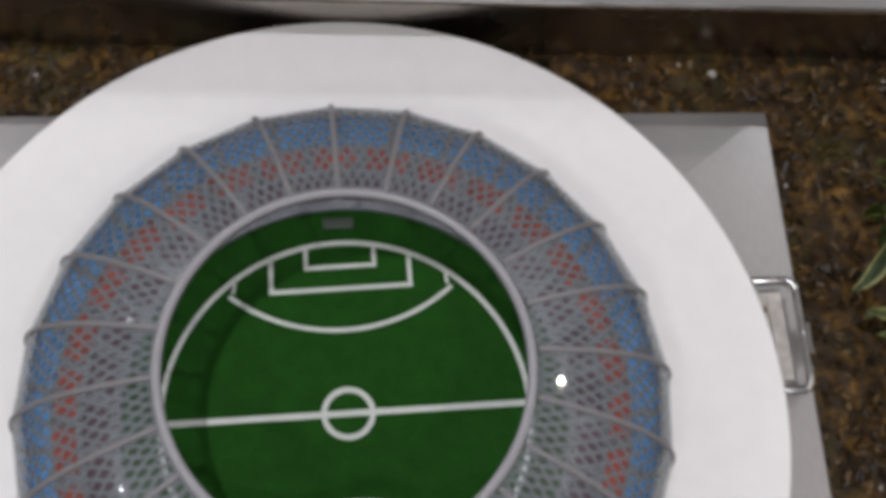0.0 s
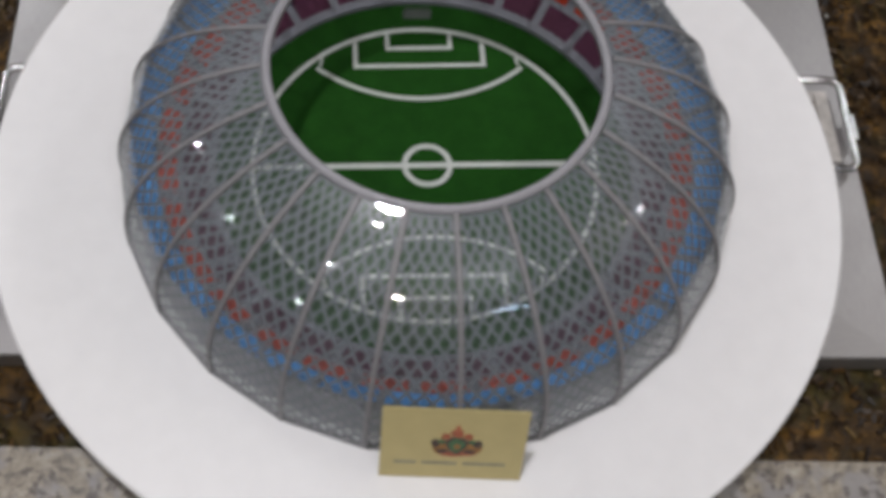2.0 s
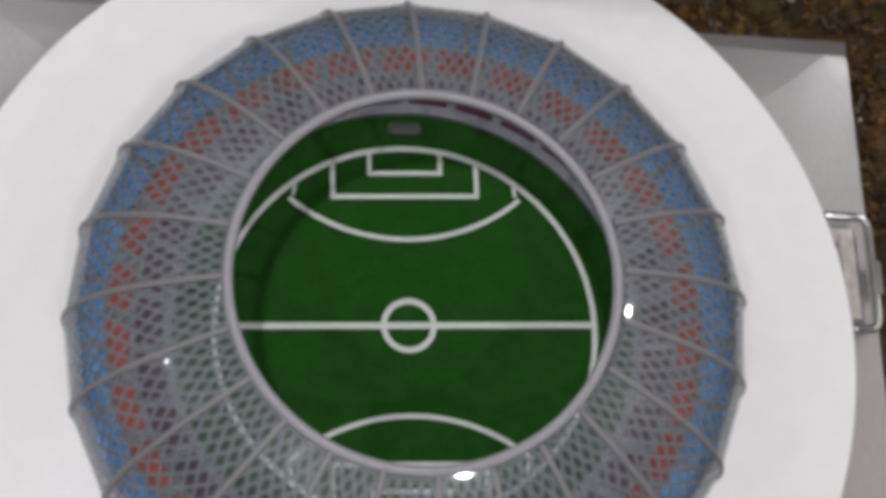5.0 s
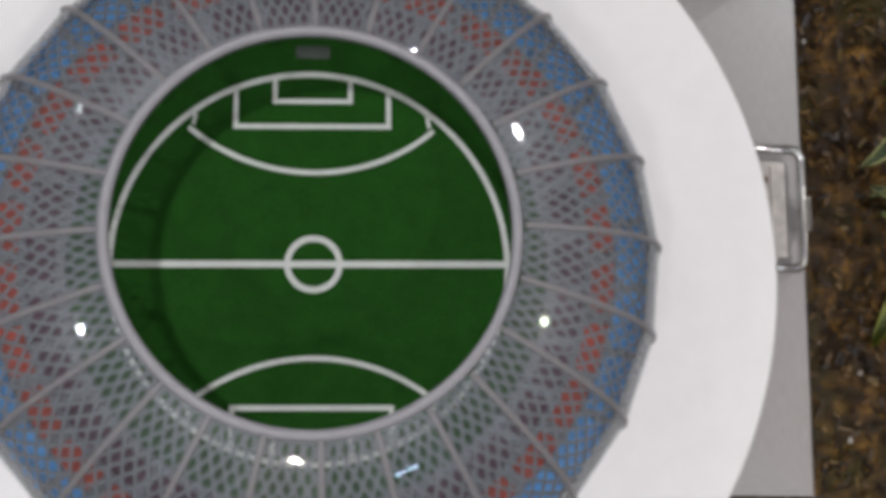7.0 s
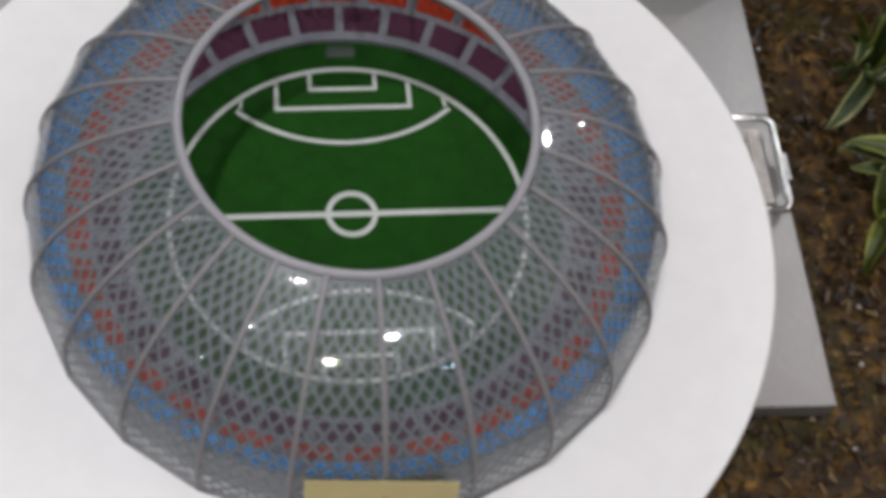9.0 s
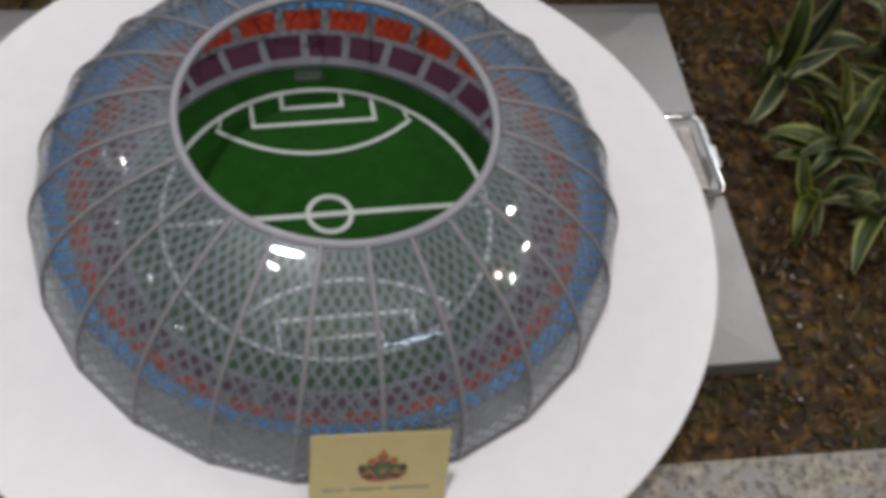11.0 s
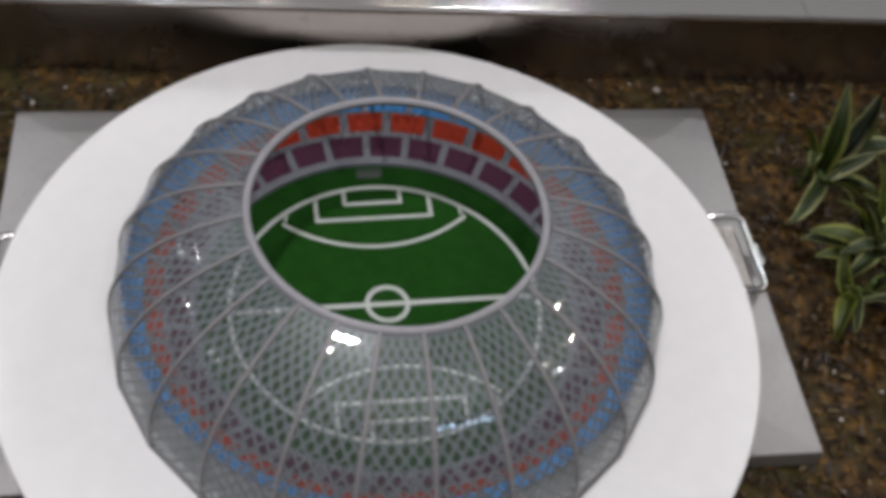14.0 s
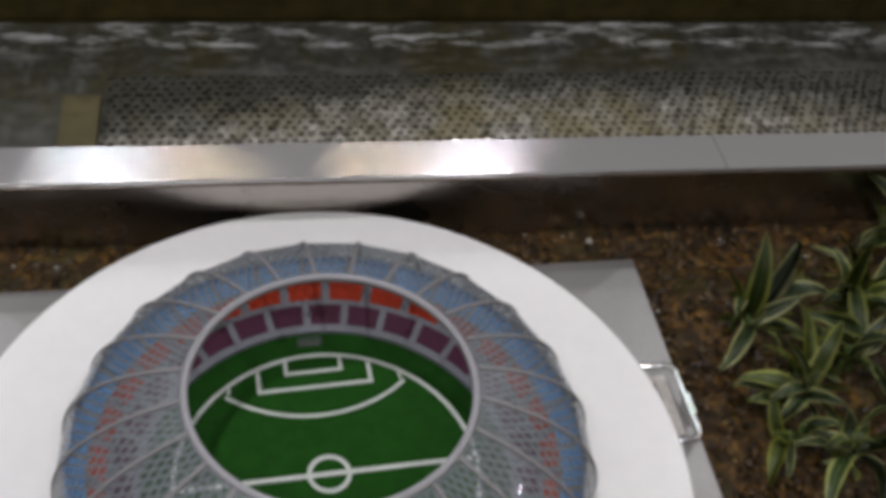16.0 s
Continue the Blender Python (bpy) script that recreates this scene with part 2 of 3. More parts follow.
def grate_material():
    """Weathered mat; its colour turns darker, with a ragged edge, towards the back and the ends."""
    m, nt, b = material("weathered_mat", 0.45)
    c = ramp(nt, noise_node(nt, 34.0, 9.0, None, 0.72).outputs["Fac"], [(0.34, (0.09, 0.085, 0.07)), (0.5, (0.30, 0.285, 0.25)), (0.66, (0.66, 0.64, 0.60))])
    alg = ramp(nt, noise_node(nt, 5.0, 5.0).outputs["Fac"], [(0.46, (0, 0, 0)), (0.62, (0.70,) * 3)])
    col = mix_colour(nt, alg.outputs[0], c.outputs[0], (0.22, 0.185, 0.085))
    tc = nt.nodes.new("ShaderNodeTexCoord")
    sep = nt.nodes.new("ShaderNodeSeparateXYZ")
    nt.links.new(tc.outputs["Object"], sep.inputs[0])
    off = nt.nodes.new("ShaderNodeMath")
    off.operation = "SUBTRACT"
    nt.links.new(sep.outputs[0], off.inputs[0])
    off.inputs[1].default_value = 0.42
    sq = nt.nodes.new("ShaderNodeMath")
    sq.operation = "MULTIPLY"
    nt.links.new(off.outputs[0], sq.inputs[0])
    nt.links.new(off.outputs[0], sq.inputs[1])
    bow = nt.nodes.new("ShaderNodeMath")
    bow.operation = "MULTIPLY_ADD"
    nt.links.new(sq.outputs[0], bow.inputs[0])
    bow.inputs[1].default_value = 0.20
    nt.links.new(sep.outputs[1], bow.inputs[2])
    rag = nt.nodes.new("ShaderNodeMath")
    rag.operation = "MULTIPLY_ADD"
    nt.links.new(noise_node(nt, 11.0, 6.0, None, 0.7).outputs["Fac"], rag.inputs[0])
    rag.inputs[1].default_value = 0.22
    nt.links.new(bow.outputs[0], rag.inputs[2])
    ragged_dark = ramp(nt, rag.outputs[0], [(0.83, (0, 0, 0)), (0.95, (0.90,) * 3)])
    nt.links.new(mix_colour(nt, ragged_dark.outputs[0], col, (0.034, 0.034, 0.028)), b.inputs["Base Color"])
    return m


def turf_material():
    m, nt, b = material("green_felt", 0.9)
    b.inputs["Specular IOR Level"].default_value = 0.15
    f = noise_node(nt, 420.0, 3.0)
    g = noise_node(nt, 40.0, 5.0)
    c = ramp(nt, f.outputs["Fac"], [(0.3, (0.007, 0.046, 0.004)), (0.7, (0.018, 0.096, 0.010))])
    d = ramp(nt, g.outputs["Fac"], [(0.3, (0.72, 0.76, 0.72)), (0.7, (1, 1, 1))])
    nt.links.new(mix_colour(nt, 1.0, c.outputs[0], d.outputs[0], "MULTIPLY"), b.inputs["Base Color"])
    bump(nt, b, f.outputs["Fac"], 0.6, 0.0015)
    return m


M_WHITE = plain("white_laminate", (0.80, 0.79, 0.79), 0.42, 0, 0.02, 30)
M_STEEL = brushed("brushed_steel_lid", (0.385, 0.372, 0.368), 0.42, (1.0, 18.0, 1.0), 0.10, 0.25)
M_STEEL_B = brushed("brushed_steel_lid_side", (0.385, 0.372, 0.368), 0.42, (18.0, 1.0, 1.0), 0.10, 0.25)
M_LEDGE = brushed("brushed_steel_ledge", (0.55, 0.54, 0.54), 0.08, (1.0, 30.0, 30.0), 0.06)
M_LEDGE.node_tree.nodes["Principled BSDF"].inputs["Metallic"].default_value = 0.62
for m in (M_STEEL, M_STEEL_B):
    m.node_tree.nodes["Principled BSDF"].inputs["Metallic"].default_value = 0.70
M_FASCIA = brushed("dull_polished_steel", (0.44, 0.405, 0.375), 0.26, (1.0, 1.0, 14.0), 0.12, 0.6)
M_CHROME = plain("chromed_tube", (0.62, 0.61, 0.60), 0.22, 1.0, 0.06, 90)
M_RUST = plain("rusted_rivet", (0.15, 0.095, 0.05), 0.6, 0.2, 0.35, 70)
M_ZINC = plain("pale_zinc_plate", (0.50, 0.47, 0.44), 0.5, 0.25, 0.28, 45)
M_RIB = plain("silver_grey_paint", (0.205, 0.198, 0.205), 0.45, 0.0, 0.06, 80)
M_RING = plain("pale_silver_paint", (0.315, 0.31, 0.33), 0.45, 0.0, 0.05, 80)
M_NET = plain("pale_grey_mesh", (0.225, 0.242, 0.262), 0.6, 0.0, 0.08, 120)
M_NET.node_tree.nodes["Principled BSDF"].inputs["Alpha"].default_value = 0.58
M_STAND = plain("grey_model_board", (0.225, 0.23, 0.262), 0.6, 0.0, 0.08, 90)
M_PURPLE = plain("plum_fabric", (0.080, 0.012, 0.040), 0.75, 0.0, 0.18, 260, 0.0008)
M_ORANGE = plain("orange_fabric", (0.50, 0.036, 0.004), 0.75, 0.0, 0.15, 260, 0.0008)
M_BLUE = plain("sky_blue_fabric", (0.075, 0.34, 0.78), 0.75, 0.0, 0.15, 260, 0.0008)
M_GOAL = plain("grey_goal_net", (0.10, 0.115, 0.10), 0.7)
M_LINE = plain("white_line_tape", (0.60, 0.625, 0.585), 0.6, 0.0, 0.06, 150)
M_TURF = turf_material()
M_ACRYLIC = acrylic()
M_GRANITE = granite()
M_SOIL = soil_material("mulch_soil", (0.006, 0.003, 0.001), (0.066, 0.032, 0.005), (0.30, 0.148, 0.018), (0.050, 0.047, 0.005))
M_CHIP = chip_material()
M_PEBBLE = plain("pale_pebble", (0.42, 0.40, 0.36), 0.35, 0.0, 0.25, 60)
M_LEAF = leaf_material()
M_STALK = plain("green_stalk", (0.09, 0.14, 0.035), 0.5, 0, 0.2, 60)
M_CARD = plain("cream_card", (0.56, 0.47, 0.22), 0.6, 0.0, 0.05, 40)
M_INK = plain("grey_ink", (0.33, 0.30, 0.20), 0.6)
M_CREST_RED = plain("faded_red_ink", (0.42, 0.12, 0.06), 0.6, 0.0, 0.3, 200)
M_CREST_TAN = plain("tan_ink", (0.36, 0.17, 0.05), 0.6, 0.0, 0.3, 200)
M_CREST_GREEN = plain("green_ink", (0.07, 0.17, 0.08), 0.6, 0.0, 0.3, 200)
M_CREST_DARK = plain("dark_ink", (0.08, 0.06, 0.05), 0.6, 0.0, 0.3, 200)
M_WATER = water_material()
M_BASIN = basin_material()
M_GRATE = grate_material()
M_DARKWALL = plain("dark_wet_stone", (0.034, 0.026, 0.006), 0.5, 0, 0.35, 25, 0.004)
M_DARKWALL.node_tree.nodes["Principled BSDF"].inputs["Specular IOR Level"].default_value = 0.15
M_ALGAE = plain("algae_stone", (0.115, 0.098, 0.042), 0.45, 0, 0.35, 30, 0.002)
M_SEAL = plain("brown_sealant", (0.075, 0.045, 0.022), 0.6, 0, 0.5, 35)
# near black stands in for the shade down in the mat's holes
M_HOLE_SHADE = plain("hole_shade_black", (0.006, 0.005, 0.004), 0.8, 0, 0.3, 40)
M_WALL = plain("hall_wall_paint", (0.42, 0.40, 0.38), 0.8, 0, 0.05, 8)
M_CEIL = plain("ceiling_paint", (0.60, 0.59, 0.58), 0.85, 0, 0.04, 8)
M_FLOOR = plain("floor_stone", (0.22, 0.21, 0.20), 0.4, 0, 0.15, 12)
M_DARKMETAL = plain("dark_lamp_metal", (0.05, 0.05, 0.05), 0.4, 0.6)


# ---- mesh helpers ----
def mesh_of(name, bm, mat, smooth=False):
    me = bpy.data.meshes.new(name)
    bmesh.ops.recalc_face_normals(bm, faces=bm.faces)
    bm.to_mesh(me)
    bm.free()
    me.materials.append(mat)
    if smooth:
        me.polygons.foreach_set("use_smooth", [True] * len(me.polygons))
    return me


def hang(name, me, parent, m=None, label=""):
    ob = new(name, me)
    ob.parent = parent
    if m is not None:
        ob.matrix_basis = m
    return tagged(ob, label)


def part(name, bm, mat, parent, label="", m=None, smooth=False):
    return hang(name, mesh_of(name, bm, mat, smooth), parent, m, label)


def thing(name, m=None):
    ob = new(name)
    ob.empty_display_size = 0.05
    if m is not None:
        ob.matrix_basis = m
    return ob


def box_bm(cx, cy, cz, sx, sy, sz, bevel=0.0, bm=None):
    own = bmesh.new()
    bmesh.ops.create_cube(own, size=1, matrix=Matrix.Translation((cx, cy, cz)) @ Matrix.Diagonal((sx, sy, sz, 1)))
    if bevel:
        bmesh.ops.bevel(own, geom=own.edges[:], offset=bevel, segments=2, affect="EDGES", profile=0.6)
    if bm is None:
        return own
    tmp = bpy.data.meshes.new("tmp")
    own.to_mesh(tmp)
    own.free()
    bm.from_mesh(tmp)
    bpy.data.meshes.remove(tmp)
    return bm


def lathe(profile, seg, closed=True):
    """Turn a profile of (r, z) about the upright axis."""
    bm = bmesh.new()
    rings = []
    for i in range(seg):
        a = 2 * math.pi * i / seg
        rings.append([bm.verts.new((r * math.cos(a), r * math.sin(a), z)) for r, z in profile])
    n = len(profile)
    for i in range(seg):
        p, q = rings[i], rings[(i + 1) % seg]
        for k in range(n if closed else n - 1):
            bm.faces.new((p[k], q[k], q[(k + 1) % n], p[(k + 1) % n]))
    return bm


def sweep(points, section, ups, closed=False):
    """A bar along points; section: (side, up) offsets; ups: one up vector a point."""
    bm = bmesh.new()
    n, rows = len(points), []
    for i, p in enumerate(points):
        a = points[(i - 1) % n] if closed or i > 0 else points[i]
        b = points[(i + 1) % n] if closed or i < n - 1 else points[i]
        way = (b - a).normalized()
        up = ups[i]
        side = way.cross(up).normalized()
        up = side.cross(way).normalized()
        rows.append([bm.verts.new(p + side * s + up * u) for s, u in section])
    k = len(section)
    for i in range(n if closed else n - 1):
        p, q = rows[i], rows[(i + 1) % n]
        for j in range(k):
            bm.faces.new((p[j], p[(j + 1) % k], q[(j + 1) % k], q[j]))
    if not closed:
        bm.faces.new(rows[0])
        bm.faces.new(rows[-1][::-1])
    return bm


def round_section(r, n=8):
    return [(r * math.cos(2 * math.pi * i / n), r * math.sin(2 * math.pi * i / n)) for i in range(n)]


def slab(outline, z0, z1):
    """An upright prism over a flat outline of (x, y)."""
    bm = bmesh.new()
    lo = [bm.verts.new((x, y, z0)) for x, y in outline]
    hi = [bm.verts.new((x, y, z1)) for x, y in outline]
    n = len(outline)
    bm.faces.new(lo[::-1])
    bm.faces.new(hi)
    for i in range(n):
        bm.faces.new((lo[i], lo[(i + 1) % n], hi[(i + 1) % n], hi[i]))
    return bm


def arc_band(cx, cy, r, w, a0, a1, z0, z1, seg):
    outer = [(cx + (r + w / 2) * math.cos(radians(a0 + (a1 - a0) * i / seg)), cy + (r + w / 2) * math.sin(radians(a0 + (a1 - a0) * i / seg))) for i in range(seg + 1)]
    inner = [(cx + (r - w / 2) * math.cos(radians(a0 + (a1 - a0) * i / seg)), cy + (r - w / 2) * math.sin(radians(a0 + (a1 - a0) * i / seg))) for i in range(seg + 1)]
    bm = bmesh.new()
    rows = [[bm.verts.new((*o, z0)), bm.verts.new((*o, z1)), bm.verts.new((*i, z1)), bm.verts.new((*i, z0))] for o, i in zip(outer, inner)]
    for p, q in zip(rows, rows[1:]):
        for k in range(4):
            bm.faces.new((p[k], q[k], q[(k + 1) % 4], p[(k + 1) % 4]))
    if abs(a1 - a0) < 359.9:
        bm.faces.new(rows[0])
        bm.faces.new(rows[-1][::-1])
    return bm


# ---- the hall that closes the place ----
def structure(name, bm, mat, label, category, m=None):
    ob = new(name, mesh_of(name, bm, mat))
    if m is not None:
        ob.matrix_basis = m
    return tagged(ob, label, category, "", "structure")


FLOOR_Z = -0.42
structure("floor", box_bm(0, 0, FLOOR_Z - 0.05, 14.4, 14.4, 0.1), M_FLOOR, "grey stone hall floor round the planter", "floor")
structure("ceiling", box_bm(0, 0, CEILING + 0.1, 14.4, 14.4, 0.1), M_CEIL, "pale painted hall ceiling with lamps", "ceiling")
for nm, cx, cy, sx, sy in (("wall_north", 0, 7.1, 14.4, 0.2), ("wall_south", 0, -7.1, 14.4, 0.2), ("wall_east", 7.1, 0, 0.2, 14.0), ("wall_west", -7.1, 0, 0.2, 14.0)):
    structure(nm, box_bm(cx, cy, (CEILING + 0.05 + FLOOR_Z) / 2, sx, sy, CEILING + 0.05 - FLOOR_Z), M_WALL, "plain pale painted hall wall", "wall")


def downlight(x, y, watts, size, colour):
    t = thing("downlight", pose(x, y, CEILING + 0.05))
    part("housing", lathe([(size, -0.05), (size + 0.02, -0.05), (size + 0.02, -0.001), (size, -0.001)], 20), M_DARKMETAL, t, "dark round lamp rim")
    tagged(t, "round recessed downlight with a dark rim", "lamp", "downlights in the ceiling")
    d = bpy.data.lights.new("downlight_beam", "AREA")
    d.shape, d.size, d.energy, d.color = "DISK", size * 1.05, watts, (colour[0] * 0.98, colour[1] * 0.985, min(1.0, colour[2] * 1.06))
    ob = new("downlight_beam", d)
    ob.location = (x, y, CEILING + 0.01)


def light_panel(x, y, sx, sy, watts):
    t = thing("ceiling_light", pose(x, y, CEILING + 0.05))
    part("frame", box_bm(0, 0, -0.02, sx + 0.06, sy + 0.06, 0.038, 0.004), M_CEIL, t)
    tagged(t, "flat rectangular ceiling light with a pale frame", "lamp", "flat ceiling lights")
    d = bpy.data.lights.new("panel_beam", "AREA")
    d.shape, d.size, d.size_y, d.energy, d.color = "RECTANGLE", sx, sy, watts, (0.50, 0.74, 1.0)
    ob = new("panel_beam", d)
    ob.location = (x, y, CEILING + 0.005)


for row in LAMPS:
    downlight(*row)
for row in PANELS:
    light_panel(*row)

# ---- planter, basin and coping ----
SOIL_Z = 0.026


def ground_sheet():
    nx, ny = 300, 96
    bm = bmesh.new()
    rows = []
    for j in range(ny + 1):
        y = -0.42 + 0.98 * j / ny
        row = []
        for i in range(nx + 1):
            x = -1.5 + 3.4 * i / nx
            v = Vector((x * 9, y * 9, 0.0))
            h = 0.010 * noise.noise(v) + 0.007 * noise.noise(v * 3.1) + 0.005 * noise.noise(v * 8.0)
            row.append(bm.verts.new((x, y, SOIL_Z + h - 0.004)))
        rows.append(row)
    for a, b in zip(rows, rows[1:]):
        for i in range(nx):
            bm.faces.new((a[i], a[i + 1], b[i + 1], b[i]))
    return bm


ground = structure("ground", ground_sheet(), M_SOIL, "dark moist planter soil with bark mulch and moss", "soil", PLANTER)
structure("planter_bed", box_bm(0.2, 0.095, -0.21, 5.6, 0.93, 0.40), M_SOIL, "deep planter filling below the mulch", "planter", PLANTER)


def chips(n, seed):
    rnd = random.Random(seed)
    verts, faces = [], []
    for _ in range(n):
        x, y = rnd.uniform(-1.2, 1.7), rnd.uniform(-0.36, 0.53)
        l, w, h = rnd.uniform(0.003, 0.010), rnd.uniform(0.001, 0.0035), rnd.uniform(0.0006, 0.0018)
        m = pose(x, y, SOIL_Z + rnd.uniform(-0.006, 0.009), rnd.uniform(-35, 35), rnd.uniform(-35, 35), rnd.uniform(0, 360))
        k = len(verts)
        for sx, sy, sz in ((-1, -0.7, -1), (1, -1, -1), (0.8, 1, -1), (-1, 0.8, -1), (-0.8, -0.6, 1), (0.9, -0.8, 1), (0.7, 0.8, 1), (-0.9, 0.7, 1)):
            verts.append(m @ Vector((sx * l, sy * w, sz * h)))
        for f in ((0, 3, 2, 1), (4, 5, 6, 7), (0, 1, 5, 4), (1, 2, 6, 5), (2, 3, 7, 6), (3, 0, 4, 7)):
            faces.append([k + i for i in f])
    me = bpy.data.meshes.new("bark_mulch")
    me.from_pydata(verts, [], faces)
    me.materials.append(M_CHIP)
    return me


mulch = new("bark_mulch", chips(20000, 5))
mulch.matrix_basis = PLANTER
tagged(mulch, "loose brown bark chips lying on planter soil", "mulch", "", "stuff")


def pebble_mesh(seed):
    rnd = random.Random(seed)
    bm = bmesh.new()
    bmesh.ops.create_icosphere(bm, subdivisions=2, radius=1)
    for v in bm.verts:
        v.co *= 1 + 0.18 * noise.noise(v.co * 1.3 + Vector((seed, 0, 0)))
    return mesh_of("pebble", bm, M_PEBBLE, True)


# Pale pebbles on the mulch: (x, y, radius)
PEBBLES = [(0.547, 0.481, 0.008), (0.50, 0.498, 0.004), (0.43, 0.51, 0.004), (-0.40, 0.515, 0.005), (-0.52, 0.49, 0.006), (-0.47, 0.525, 0.004), (0.69, 0.44, 0.004), (0.80, 0.46, 0.004),
           (0.66, -0.12, 0.005), (0.64, -0.20, 0.005), (0.72, -0.16, 0.004), (0.75, -0.22, 0.004), (0.69, -0.27, 0.003), (0.60, -0.31, 0.004), (0.62, 0.30, 0.004), (-0.36, 0.50, 0.004), (0.95, 0.40, 0.005), (-0.62, 0.40, 0.004), (-0.64, 0.2, 0.004)]
stone_meshes = [pebble_mesh(k) for k in range(4)]
for i, (px, py, pr) in enumerate(PEBBLES):
    st = new("pebble", stone_meshes[i % 4])
    st.matrix_basis = pose(px, py, SOIL_Z + 0.004, 10, 20, 47 * i) @ Matrix.Diagonal((pr * (1.0 if i == 0 else 0.8), pr * 0.75, pr * 0.6, 1))
    tagged(st, "small pale stone lying on the mulch", "pebble", "pale stones on the mulch")

# granite coping in front, two long slabs with a joint, and its riser
for k, (x0, x1) in enumerate(((-2.6, -1.002), (-0.998, 1.198), (1.202, 2.9))):
    structure("coping", box_bm((x0 + x1) / 2, -0.5605, 0.014, x1 - x0, 0.39, 0.06, 0.004), M_GRANITE, "speckled beige and grey granite coping slab", "coping", PLANTER)
structure("planter_riser", box_bm(0.15, -0.56, (FLOOR_Z - 0.016) / 2, 5.5, 0.36, -0.016 - FLOOR_Z), M_GRANITE, "granite front of the raised planter", "planter", PLANTER)

# steel fascia and ledge behind
structure("fascia", box_bm(0.2, 0.552, 0.10, 5.6, 0.03, 0.198), M_FASCIA, "dark reflecting steel upstand with rust stains", "fascia", PLANTER)
ledge = new("ledge")
ledge.matrix_basis = PLANTER
tagged(ledge, "brushed stainless steel ledge with a folded lip", "ledge", "", "structure")
for x0, x1 in ((-2.6, -1.3033), (-1.302, 0.7367), (0.738, 3.0)):
    sec = [(0.497, 0.201), (0.500, 0.201), (0.500, 0.2065), (0.5850, 0.2065), (0.5850, 0.16), (0.5880, 0.16), (0.5880, 0.2095), (0.4976, 0.2095), (0.497, 0.2090)]
    bm = bmesh.new()
    a = [bm.verts.new((x0, y, z)) for y, z in sec]
    b = [bm.verts.new((x1, y, z)) for y, z in sec]
    bm.faces.new(a)
    bm.faces.new(b[::-1])
    for i in range(len(sec)):
        bm.faces.new((a[i], a[(i + 1) % len(sec)], b[(i + 1) % len(sec)], b[i]))
    part("ledge_sheet", bm, M_LEDGE, ledge)
bead = structure("sealant_bead", sweep([Vector((-2.6 + 0.1 * i, 0.4985, 0.1985 + 0.0008 * math.sin(i * 2.1))) for i in range(57)], round_section(0.0034, 6), [Vector((0, 0, 1))] * 57), M_SEAL, "uneven rust-stained sealant under the ledge", "sealant", PLANTER)

# basin behind the ledge
structure("basin_floor", box_bm(0.2, 0.8275, 0.13, 5.6, 0.465, 0.04), M_BASIN, "wet dark basin floor with painted white water glints", "basin", PLANTER)


def grating():
    """Soft mat with hexagonal holes, laid along the ledge."""
    p, verts, faces, hole_floor = 0.0200, [], [], []
    for j in range(15):
        for i in range(80):
            cx, cy = -0.345 + p * (i + 0.5 * (j % 2)), 0.600 + p * 0.866 * j
            k = len(verts)
            q = 0.58 + 0.50 * noise.noise(Vector((cx * 37, cy * 37, 1)))
            sx, sy = 0.0050 * noise.noise(Vector((cx * 50, cy * 50, 7))), 0.0050 * noise.noise(Vector((cx * 50, cy * 50, 9)))
            sag = 0.003 * noise.noise(Vector((cx * 9, cy * 9, 4))) - 0.005 * max(0.0, (cy - 0.74) / 0.1)
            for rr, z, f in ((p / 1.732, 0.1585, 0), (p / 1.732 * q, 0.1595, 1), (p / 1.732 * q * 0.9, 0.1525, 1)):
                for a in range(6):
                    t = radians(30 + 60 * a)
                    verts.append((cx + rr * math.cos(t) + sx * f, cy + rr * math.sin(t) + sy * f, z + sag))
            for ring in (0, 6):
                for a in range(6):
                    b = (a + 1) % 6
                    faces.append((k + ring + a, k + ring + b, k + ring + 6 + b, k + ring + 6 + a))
                    hole_floor.append(0)
            # floor of the hole, its shade put into the colour
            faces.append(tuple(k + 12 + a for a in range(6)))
            hole_floor.append(1)
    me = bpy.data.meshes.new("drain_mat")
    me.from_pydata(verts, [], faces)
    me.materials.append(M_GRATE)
    me.materials.append(M_HOLE_SHADE)
    me.polygons.foreach_set("material_index", hole_floor)
    return me


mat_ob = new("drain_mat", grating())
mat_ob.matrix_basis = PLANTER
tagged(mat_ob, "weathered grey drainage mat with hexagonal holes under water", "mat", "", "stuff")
block = new("stone_block", mesh_of("stone_block", box_bm(-0.392, 0.690, 0.157, 0.068, 0.190, 0.016, 0.003), M_ALGAE))
block.matrix_basis = PLANTER
tagged(block, "flat olive stone block lying in shallow water", "stone")
structure("water", box_bm(0.2, 0.8095, 0.1665, 5.6, 0.429, 0.002), M_WATER, "thin clear rippled water over the basin", "water", PLANTER)
structure("basin_wall", box_bm(0.2, 1.08, 0.26, 5.6, 0.10, 0.34, 0.006), M_DARKWALL, "dark wet stone wall behind the basin", "wall", PLANTER)

# ---- steel hatch box under the table disc ----
BOX = pose(0.0200, 0.087, 0, 0, 0, -2.0)
HX, HY = 0.568, 0.332


